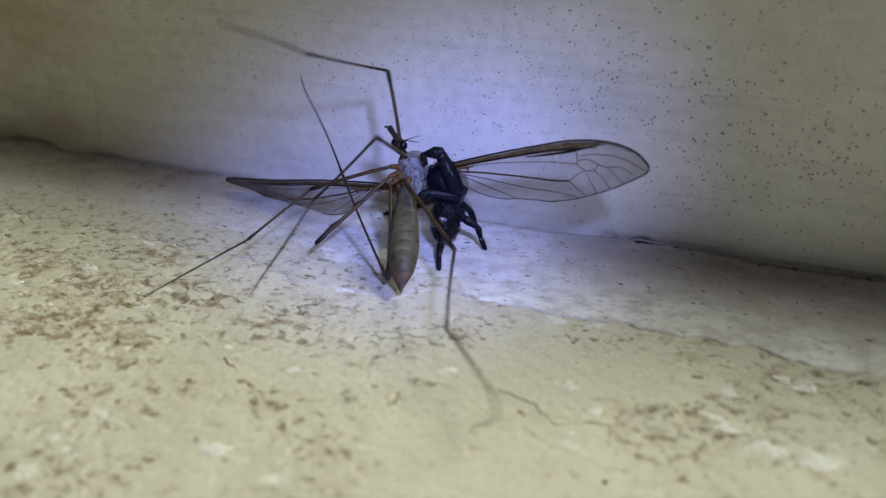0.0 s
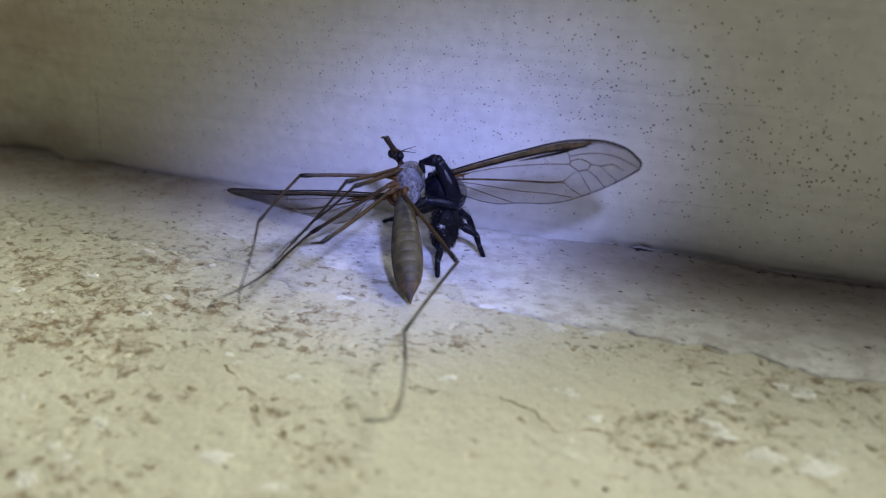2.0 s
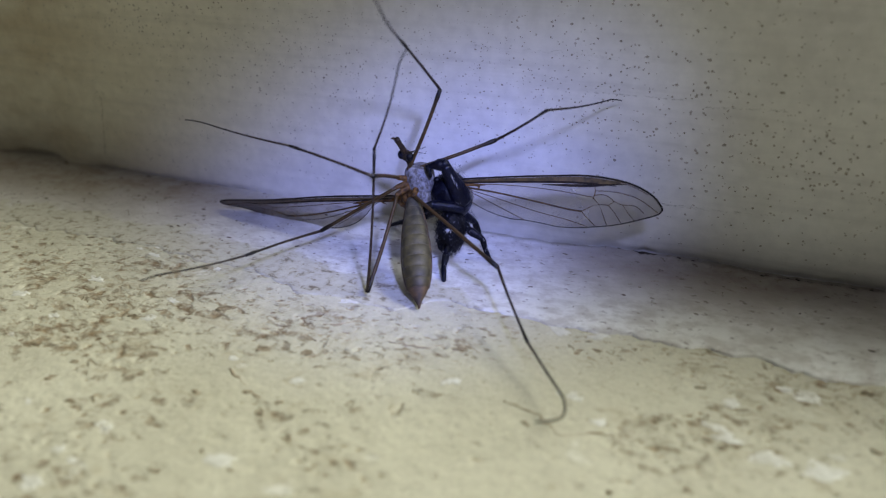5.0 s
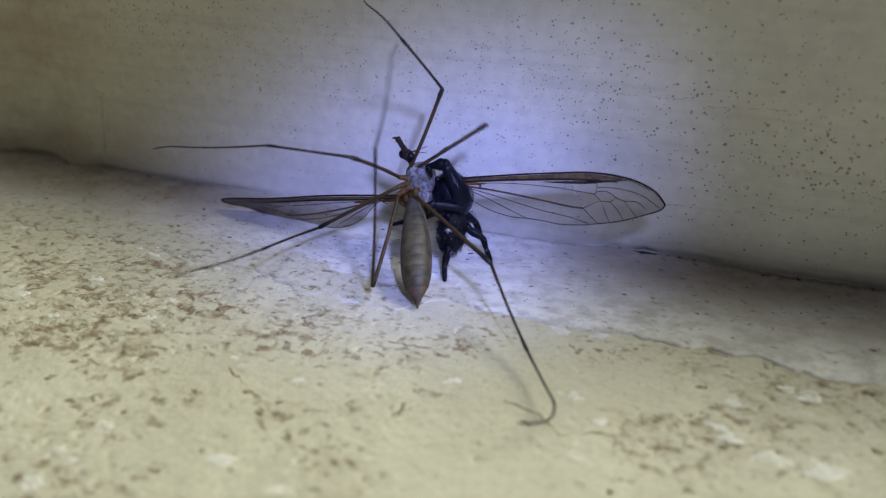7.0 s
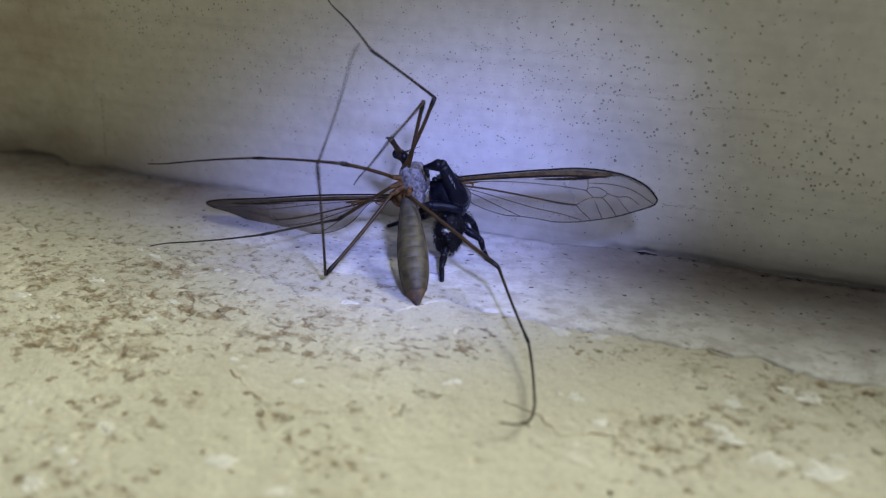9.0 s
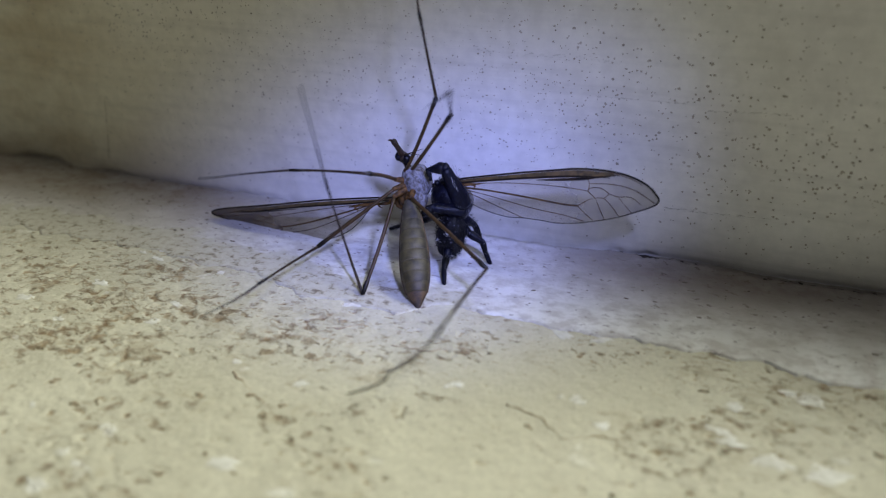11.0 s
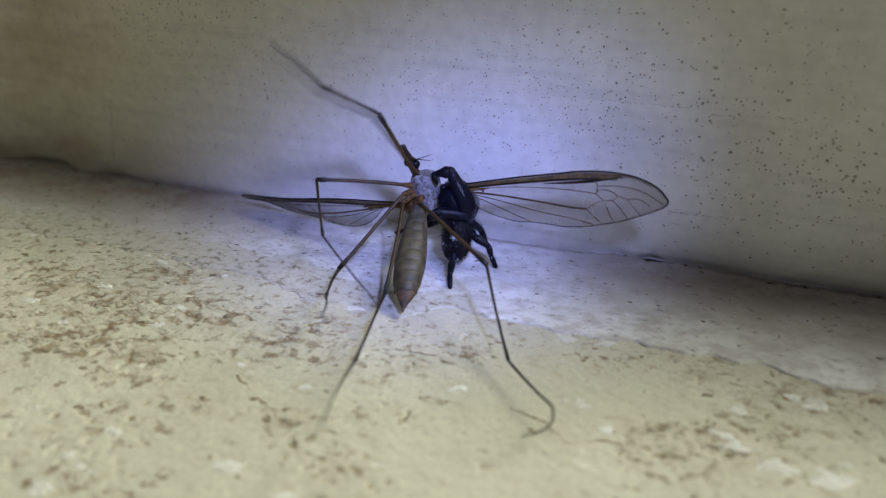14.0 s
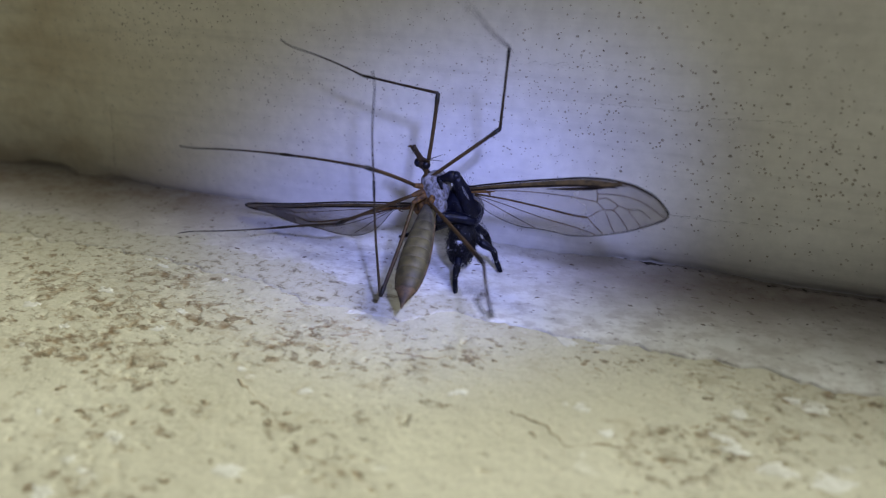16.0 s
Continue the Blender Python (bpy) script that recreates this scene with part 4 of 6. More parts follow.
# ---- what moves: each row is seconds, then the heading (0 is out from the wall, positive to +x) and the rise in degrees ----
ROOT_ROWS = [
    (0, -0.4213, -0.4547), (0.2, -0.785, -0.3726), (0.5, -0.3305, -0.4328), (0.8, -0.2714, -0.3905), (1, -0.269, -0.5251), (1.3, -0.2636, -0.6592), (1.5, -0.3026, -0.4999), (1.8, -0.3589, -0.7786), (2, -0.7515, -0.7065), (2.2, -0.6074, -0.7083),
    (2.5, -0.2195, -0.7132), (2.8, -0.08538, -0.1487), (3, 0.09383, -0.07919), (3.3, 0.07752, -0.2792), (3.5, -0.4056, -0.3129), (3.8, -0.3966, -0.5037), (4, -0.4689, -0.4814), (4.2, -0.08095, -0.2932), (4.7, -0.2047, -0.2701), (5, -0.1737, -0.3672),
    (5.6, -0.4068, -0.5508), (6, -0.4268, -0.5127), (6.3, -0.2907, -0.358), (6.5, -0.2027, -0.3509), (6.8, -0.1022, -0.3233), (7, -0.1021, -0.3608), (7.2, -0.5027, -0.5875), (7.5, -0.4543, -0.5606), (7.8, -0.3939, -0.5412), (8, -0.2357, -0.4182),
] + [
    (8.2, -0.2387, -0.4132), (8.5, -0.2404, -0.3097), (8.8, -0.7957, -0.3516), (9, -0.7039, -0.3234), (9.2, -0.7264, -0.4002), (9.6, -0.5644, -0.2412), (10.2, -0.6769, -0.3332), (10.8, -0.6377, -0.311), (11.3, -0.7832, -0.1784), (11.5, -0.7531, -0.153),
    (11.8, -0.1067, -0.4069), (12, -0.4828, -0.596), (12.2, -0.4513, -0.402), (12.5, -0.2837, -0.2172), (12.8, -1.002, -0.5244), (13, -1.012, -0.5116), (13.2, -0.9947, -0.5), (13.5, -0.8933, -0.4734), (13.8, -0.5959, -0.5489), (14, -0.2267, -0.3532),
    (14.2, -0.08374, -0.0903), (14.5, 0, 0), (14.8, -0.1276, 0.2086), (15, -0.1507, 0.1959), (15.2, -0.0352, 0.2498), (15.5, 0.7671, 0.04834), (15.8, 0.6716, -0.003738), (16, 0.6746, 0.04896),
]
ABDOMEN_ROWS = [
    (0, 18.83, -31.21), (0.2, 24.63, -33.44), (0.5, 20.73, -31.86), (0.8, 19.3, -31.28), (1, 18.43, -31.34), (1.3, 18.57, -28.89), (1.5, 20.93, -31.49), (1.8, 26.54, -28.97), (2, 25.76, -32.45), (2.2, 23.96, -30.56),
    (2.5, 20.4, -30.09), (2.8, 21.32, -34.33), (3, 21.53, -34.18), (3.3, 22.14, -31.54), (3.5, 17.13, -33.84), (3.8, 16.87, -30.62), (4, 18.67, -29.62), (4.2, 23.09, -33.54), (4.7, 22.26, -34.18), (5, 24.91, -36.22),
    (5.6, 15.26, -34.65), (6, 20.41, -32.08), (6.3, 15.21, -32.11), (6.5, 21.91, -34.68), (6.8, 24.45, -33.55), (7, 23.27, -35.95), (7.2, 20.13, -31.13), (7.5, 14.42, -35.46), (7.8, 14.84, -29.73), (8, 22.66, -34.89),
] + [
    (8.2, 22.66, -33.67), (8.5, 27.21, -37.94), (8.8, 28.64, -39.8), (9, 27.41, -41.11), (9.2, 32.31, -42.48), (9.6, 26.66, -39.99), (10.2, 20.81, -36.88), (10.8, 23.25, -38.45), (11.3, 33.15, -46.24), (11.5, 31.95, -45.73),
    (11.8, 3.656, -30.84), (12, 16.05, -30.09), (12.2, 21.17, -34.3), (12.5, 20.65, -37.25), (12.8, 25.9, -35.4), (13, 23.43, -40.33), (13.2, 21.66, -36.46), (13.5, 20.96, -37.69), (13.8, 15.36, -32.02), (14, 12.73, -33.01),
    (14.2, 20.82, -38.66), (14.5, 21.15, -35.22), (14.8, 19.95, -42.77), (15, 19.28, -42.81), (15.2, 14.81, -42.92), (15.5, -3.916, -36.64), (15.8, 3.068, -31.53), (16, 6.547, -29.2),
]
LEFT_WING_ROWS = [
    (0, -99.75, -11.08), (0.2, -100.5, -12.29), (0.5, -99.77, -11.6), (0.8, -99.59, -11.67), (1, -99.37, -11.51), (1.3, -99.69, -11.07), (1.5, -99.75, -11.52), (1.8, -99.59, -10.79), (2, -100.7, -11.63), (2.2, -100.8, -11.15),
    (2.5, -99.65, -10.42), (2.8, -98.58, -12.28), (3, -95.65, -12.41), (3.3, -93.53, -11.92), (3.5, -95.26, -12.76), (3.8, -95.22, -12.02), (4, -95.34, -12.06), (4.2, -94.11, -12.16), (4.7, -94.78, -12.55), (5, -94.4, -12.28),
    (5.6, -95.57, -12.13), (6, -95.51, -12.24), (6.3, -95.13, -12.5), (6.5, -94.81, -12.36), (6.8, -94.54, -12.22), (7, -94.67, -11.94), (7.2, -95.75, -11.96), (7.5, -95.56, -11.86), (7.8, -95.43, -11.76), (8, -94.91, -11.81),
] + [
    (8.2, -94.84, -11.97), (8.5, -94.35, -12.08), (8.8, -93.64, -12.21), (9, -90.78, -11.1), (9.2, -89.73, -12.45), (9.6, -90.2, -11.02), (10.2, -91.83, -11.9), (10.8, -91.39, -12.77), (11.3, -89.46, -13.66), (11.5, -89.57, -13.52),
    (11.8, -99.41, -12.39), (12, -100.7, -12.46), (12.2, -100.4, -12.91), (12.5, -99.81, -13.27), (12.8, -101.9, -13.51), (13, -102, -13.18), (13.2, -102, -13.35), (13.5, -101.5, -13.35), (13.8, -100.9, -12.7), (14, -100.7, -10.77),
    (14.2, -100.2, -11.47), (14.5, -100.9, -11.27), (14.8, -100.5, -12.56), (15, -100.5, -12.54), (15.2, -100.2, -12.55), (15.5, -98.45, -11.91), (15.8, -98.89, -11.65), (16, -98.45, -12.2),
]
RIGHT_WING_ROWS = [
    (0, 79.9, 21.36), (0.2, 79.9, 21.33), (0.5, 79.89, 21.36), (0.8, 79.88, 20.71), (1, 79.88, 20.9), (1.3, 79.88, 20.71), (1.5, 85.27, 16.4), (1.8, 80.53, 20.07), (2, 79.9, 24.65), (2.2, 79.87, 21.59),
    (2.5, 88.76, 13.69), (2.8, 94.8, 7.758), (3, 94.78, 7.165), (3.3, 94.77, 6.729), (3.5, 82.61, 18.44), (3.8, 79.86, 22.01), (4, 79.85, 21.39), (4.2, 94.79, 8.394), (4.7, 94.8, 8.994), (5, 94.79, 8.142),
    (5.6, 80.67, 19.94), (6, 86.79, 15.21), (6.3, 92.28, 10.95), (6.5, 94.79, 8.514), (6.8, 94.79, 8.509), (7, 94.35, 9.342), (7.2, 80.94, 19.73), (7.5, 81.05, 19.65), (7.8, 83.76, 17.55), (8, 94.79, 8.201),
] + [
    (8.2, 94.78, 7.772), (8.5, 94.78, 7.544), (8.8, 87.84, 14.39), (9, 91.18, 11.8), (9.2, 94.78, 8.218), (9.6, 93.88, 9.705), (10.2, 85.06, 16.54), (10.8, 85.71, 16.03), (11.3, 94.77, 8.223), (11.5, 93.85, 9.719),
    (11.8, 80.97, 19.7), (12, 79.82, 20.85), (12.2, 87, 15.02), (12.5, 90.46, 12.34), (12.8, 79.84, 23.45), (13, 79.82, 21.19), (13.2, 81.77, 19.07), (13.5, 82.37, 18.6), (13.8, 79.82, 22.7), (14, 86.86, 15.11),
    (14.2, 94.73, 6.354), (14.5, 94.72, 5.251), (14.8, 94.71, 4.58), (15, 94.72, 5.012), (15.2, 86.71, 8.245), (15.5, 74.74, 17.01), (15.8, 74.75, 18.34), (16, 74.73, 16.65),
]
FEMUR_A = [
    (0, -124.9, 74.6), (0.2, 95.28, 68.06), (0.5, -14.24, 18.08), (0.8, -10.3, 18.12), (1, -9.388, 9.321), (1.3, -13.46, 28.97), (1.5, 126.9, 70.88), (1.8, 144.8, 65.8), (2, -11.3, 8.953), (2.2, -162.2, 82.99),
    (2.5, -38.84, 70.49), (2.8, 113.6, 68.41), (3, 126.9, 66.74), (3.3, -165.1, 76.84), (3.5, -20.79, 2.342), (3.8, -5.863, 6.435), (4, -34.35, 67), (4.2, 96.23, 81.93), (4.7, 121.1, 74.39), (5, 117.4, 68.15),
    (5.6, -8.557, 26.63), (6, -40.98, 70.11), (6.3, -15.3, 52.46), (6.5, 124.8, 74.89), (6.8, 110, 68.74), (7, 125.4, 66.72), (7.2, -16.1, 18.58), (7.5, -8.644, 27.01), (7.8, -16.74, 31.54), (8, 109.8, 70.04),
] + [
    (8.2, 122.7, 68.77), (8.5, 117, 68), (8.8, 83.44, 78.99), (9, 81.21, 64.48), (9.2, 85.59, 63.8), (9.6, 137.1, 61.25), (10.2, -40.87, 71.03), (10.8, 83.76, 73.1), (11.3, 87.47, 54.56), (11.5, 88.95, 53.16),
    (11.8, -74.56, 39.8), (12, 112.7, 77.3), (12.2, 109, 68.06), (12.5, 85.12, 65.76), (12.8, 96.22, 46.31), (13, 97.37, 46.5), (13.2, 97.26, 46.04), (13.5, 91.84, 17.24), (13.8, -78.18, 45.65), (14, -22.94, 58.79),
    (14.2, 85.51, 69.31), (14.5, 93.33, 69.29), (14.8, 81.49, 59.76), (15, 91.25, 59.56), (15.2, 87.32, 57.91), (15.5, -75.5, 41.07), (15.8, 116.5, 82.46), (16, 111.8, 81.09),
]
TIBIA_A = [
    (0, -32.12, 17.72), (0.2, 11.57, 42.01), (0.5, -5.126, -15.49), (0.8, 5.634, 2.054), (1, 8.179, -0.7162), (1.3, -13.69, -54.32), (1.5, -76.15, 55.01), (1.8, -109.3, -11.05), (2, -106, -47.36), (2.2, -94.25, -52.64),
    (2.5, -93.29, -34.8), (2.8, -157.6, 50.44), (3, -125.2, -3.907), (3.3, -159.6, 59.99), (3.5, -120, -35.37), (3.8, -127.8, -39.45), (4, -89.64, -48.8), (4.2, -142.9, 37.27), (4.7, -117.1, 47.54), (5, -7.307, 38.91),
    (5.6, 6.901, -15.13), (6, -13.25, -11.44), (6.3, -1.733, -8.594), (6.5, -29.39, 58.58), (6.8, -17.77, 7.672), (7, -10.6, 40.11), (7.2, 4.535, 4.609), (7.5, 6.841, -15.18), (7.8, 4.526, -6.932), (8, 6.239, 52.44),
] + [
    (8.2, -7.888, 47.67), (8.5, -7.161, 38.99), (8.8, 26.2, 67.59), (9, -26.24, 36.18), (9.2, 1.36, 62.78), (9.6, -11.45, 41.6), (10.2, -13.42, -11.68), (10.8, 1.904, 62.32), (11.3, -10.48, 71.34), (11.5, -28.56, 55.55),
    (11.8, -55.26, 4.884), (12, 0.6388, 63.64), (12.2, -54.3, 56.52), (12.5, -6.433, 68.55), (12.8, -35.8, 40.94), (13, -41.69, 79.3), (13.2, -35.1, 71.81), (13.5, -70.56, 62.05), (13.8, -32.57, 25.18), (14, -8.958, 28.04),
    (14.2, -4.747, 67.36), (14.5, -18.97, 26.96), (14.8, 2.062, 67.34), (15, -24.09, 35.93), (15.2, 6.413, 67.85), (15.5, -58.35, 15.63), (15.8, -94.63, 19.01), (16, -101.5, 4.122),
]
TARSUS_A = [
    (0, -100.4, 8.025), (0.2, -151.2, 8.599), (0.5, -89.97, -41.12), (0.8, -109.9, -39.55), (1, -82.78, -57.23), (1.3, 20.47, -7.901), (1.5, 5.451, 34.34), (1.8, -16.05, 7.042), (2, 5.083, -1.564), (2.2, -17.1, -53.38),
    (2.5, 13.1, 5.371), (2.8, 19.51, 33.6), (3, -16.92, 19.48), (3.3, 22.26, 30.06), (3.5, 6.839, 13.23), (3.8, 10.17, 5.986), (4, 16.84, 9.656), (4.2, 11.13, 36.53), (4.7, 7.809, 33.48), (5, 11.02, 29.1),
    (5.6, -29.92, -66.34), (6, -125.6, -29.74), (6.3, -124.9, -31.98), (6.5, -138.1, 23.45), (6.8, -107.3, -19.49), (7, -135.2, 10.06), (7.2, -111.8, -51.11), (7.5, -29.86, -66.19), (7.8, -121.2, -42.48), (8, -152.7, 18.63),
] + [
    (8.2, -145.8, 13.11), (8.5, -141.3, 16.41), (8.8, -157.8, 20.04), (9, -130.7, 15.49), (9.2, -152.7, 16.13), (9.6, -134.7, 10.59), (10.2, -125.5, -29.54), (10.8, -148.9, 22.32), (11.3, -156.3, 16.75), (11.5, -142.9, 7.561),
    (11.8, -71.27, 3.867), (12, -148.6, 23.01), (12.2, -137.6, 18.21), (12.5, -151.2, 22.7), (12.8, -121.6, 24.99), (13, -157.6, 28.02), (13.2, -157.2, 21.32), (13.5, -138.2, 30.17), (13.8, -89.9, 27.11), (14, -125.2, 9.072),
    (14.2, -152.6, 20.04), (14.5, -114.8, 8.143), (14.8, -158.1, 16.66), (15, -130.1, 14.78), (15.2, -159.5, 16.75), (15.5, -62.12, 22.7), (15.8, -100.1, 24.57), (16, -98.68, 12.25),
]
FEMUR_B = [
    (0, 1.841, 31.67), (0.2, 50.78, 47.35), (0.5, -5.853, 6.174), (0.8, -6.323, 8.09), (1, -6.334, 6.185), (1.3, -13.96, 27.26), (1.5, 63.54, 71.59), (1.8, 45.56, 61.64), (2, -8.087, 7.527), (2.2, -10.31, 84.01),
    (2.5, -27.91, 66.31), (2.8, 109.3, 13.18), (3, 110.4, 16.22), (3.3, 90.17, 52.69), (3.5, -12.41, 4.097), (3.8, -4.951, 5.651), (4, -35.92, 55.8), (4.2, 112, 20.5), (4.7, 114.9, 27.1), (5, 111.4, 20.33),
    (5.6, -1.004, 26.76), (6, -29.47, 66.02), (6.3, -17.16, 34.97), (6.5, 115.2, 27.63), (6.8, 112.3, 20.82), (7, 97.13, 35.62), (7.2, -15.93, 12.63), (7.5, -1.046, 27.11), (7.8, -20.87, 19.91), (8, 99, 33.81),
] + [
    (8.2, 116, 30.25), (8.5, 111.4, 20.13), (8.8, 85.22, 59.21), (9, 45.73, 63.69), (9.2, 113.2, 22.53), (9.6, 116.3, 29.82), (10.2, -28.57, 66.81), (10.8, 49.22, 56.87), (11.3, 90.94, 37.29), (11.5, 42.28, 63.37),
    (11.8, -68.8, 25.38), (12, 48.39, 61.06), (12.2, 1.738, 63.95), (12.5, 101.9, 55.39), (12.8, 76.06, 71.15), (13, 51, 52.38), (13.2, 70.19, 53.5), (13.5, 102.2, 51.36), (13.8, -52.61, -13.17), (14, -27.95, 53.67),
    (14.2, 109.5, 15.51), (14.5, 45.62, 54.4), (14.8, 60.84, 50.24), (15, 67.91, 48.27), (15.2, 60.4, 23.84), (15.5, -56.44, -10.4), (15.8, 83.51, 29.87), (16, 98.15, 38.18),
]
TIBIA_B = [
    (0, -73.22, -45.49), (0.2, -161.2, -12.22), (0.5, -114.2, -30.91), (0.8, -116.7, -31.26), (1, -116.4, -31.57), (1.3, -14.44, -54.05), (1.5, -76.79, 56.25), (1.8, -63.83, -29.81), (2, -116.1, -39.42), (2.2, -103.8, -51.21),
    (2.5, -101.3, -33.09), (2.8, -5.363, 18.53), (3, -18.81, 21.73), (3.3, -11.23, 5.743), (3.5, 7.411, -0.3681), (3.8, 10.09, 4.881), (4, 9.253, -38.81), (4.2, -3.532, 12.66), (4.7, -13.58, 8.275), (5, 51.91, 33.07),
    (5.6, 8.73, 3.236), (6, -9.298, -7.346), (6.3, 10.42, -8.081), (6.5, -14, 8.009), (6.8, 6.938, 47.14), (7, -8.484, 0.1026), (7.2, 8.143, 4.943), (7.5, 8.718, 3.21), (7.8, 9.438, -0.6746), (8, -8.702, 3.372),
] + [
    (8.2, -10.48, 22.67), (8.5, 51.95, 32.96), (8.8, 4.584, 0.6129), (9, 1.739, -7.829), (9.2, -4.804, 6.44), (9.6, -9.595, -0.767), (10.2, -9.391, -7.565), (10.8, -6.012, 14.09), (11.3, 76.03, 37.08), (11.5, 2.994, 13.7),
    (11.8, 0.6056, -12.33), (12, -6.112, 14.01), (12.2, -2.84, 21.65), (12.5, -18.57, 10.21), (12.8, -36.62, -29.01), (13, 22.6, 21), (13.2, 28.79, 29.43), (13.5, -23.33, 22.53), (13.8, 10.08, -18.55), (14, -9.202, 28.47),
    (14.2, 52.87, 28.96), (14.5, 21.89, 19.85), (14.8, 4.751, -0.5909), (15, 20.08, 19.18), (15.2, 5.256, 11.86), (15.5, -5.433, -7.372), (15.8, 9.195, 27.7), (16, 25.58, 68.21),
]
TARSUS_B = [
    (0, -20.96, -38.83), (0.2, 22.13, 20.21), (0.5, 0.9873, -4.018), (0.8, 1.854, 4.862), (1, 1.785, 5.195), (1.3, 19.26, -8.728), (1.5, 5.307, 34), (1.8, 5.061, 11.11), (2, 7.717, 5.204), (2.2, -23.95, -57.38),
    (2.5, -119.7, -29.85), (2.8, -147.9, -16.73), (3, -107.2, -8.451), (3.3, -116.2, -31.61), (3.5, -116.1, -43.47), (3.8, -123.6, -41.49), (4, -158.2, -49.63), (4.2, -144.4, -25.83), (4.7, -138.9, -23.25), (5, 148.3, -2.353),
    (5.6, -123.3, -39.96), (6, -124.6, -28.16), (6.3, -122.9, -44.95), (6.5, -138.8, -23.22), (6.8, -155.4, 5.857), (7, -146.1, -26.15), (7.2, -133.1, -36.09), (7.5, -123.2, -39.88), (7.8, -122.3, -42.82), (8, -146.3, -24.36),
] + [
    (8.2, -113.8, -28.73), (8.5, 148.3, -2.5), (8.8, -151, -28.74), (9, -131.7, -37.15), (9.2, -146.8, -25.03), (9.6, -145.5, -26.32), (10.2, -124.4, -27.96), (10.8, -117.7, -25.04), (11.3, 158.6, 0.3368), (11.5, -139.4, -60.52),
    (11.8, -98.73, -57.1), (12, -117.4, -25), (12.2, -108.7, -26.2), (12.5, -110.5, -39.48), (12.8, -10.71, -53.68), (13, 22.5, 18.43), (13.2, 25.5, 21.64), (13.5, -46.04, -30.28), (13.8, 4.007, -13.47), (14, -126.8, 9.596),
    (14.2, 172.9, -14.38), (14.5, -161.9, -10.9), (14.8, -151.8, -26.69), (15, -163.6, -11.05), (15.2, -154.1, -22.7), (15.5, 3.113, -24.04), (15.8, -12.33, 4.285), (16, -3.921, 27.17),
]
FEMUR_C = [
    (0, -71.18, -17.15), (0.2, -56.09, -4.127), (0.5, -25.67, -0.4788), (0.8, -25.97, 2.306), (1, -23.33, 2.804), (1.3, -67.49, -7.246), (1.5, -6.01, 27.39), (1.8, -16.2, 30.89), (2, -59.49, 4.642), (2.2, -58.49, 1.737),
    (2.5, -64.67, 16.83), (2.8, -4.917, 30.48), (3, 0.5472, 25.3), (3.3, -65.25, 18.14), (3.5, -40.69, -32.55), (3.8, -4.449, 2.921), (4, -54.06, -6.559), (4.2, -15.89, 29.59), (4.7, -1.971, 31.93), (5, 7.019, 21.65),
    (5.6, -15.76, -0.9414), (6, -64.31, 16.77), (6.3, -21.88, -0.4955), (6.5, -2.889, 32.22), (6.8, 1.126, 28.73), (7, -9.933, 30.29), (7.2, -89.75, -18.97), (7.5, -94.01, -31.24), (7.8, -29.5, -0.9185), (8, -38.81, 9.646),
] + [
    (8.2, 4.635, 26.94), (8.5, 7.044, 21.7), (8.8, 11.47, 20.3), (9, -11.79, 26.37), (9.2, 12.37, 21.95), (9.6, -6.116, 30.78), (10.2, -59.72, 18.85), (10.8, 0.7885, 26.09), (11.3, 16.62, 19.31), (11.5, -56.8, -2.424),
    (11.8, -50.76, -15.32), (12, -2.414, 28.58), (12.2, 3.343, 28.05), (12.5, 2.286, 24.29), (12.8, 9.772, 25.68), (13, 10.57, 25.08), (13.2, 10.16, 25.03), (13.5, -33.93, 17.98), (13.8, -50.07, -13.72), (14, -61.06, 7.065),
    (14.2, 1.89, 29.67), (14.5, 3.608, 25.92), (14.8, 6.525, 25), (15, 6.554, 25), (15.2, 1.224, 29.32), (15.5, -43.78, -3.804), (15.8, -14.83, 30.48), (16, -11.86, 28.96),
]
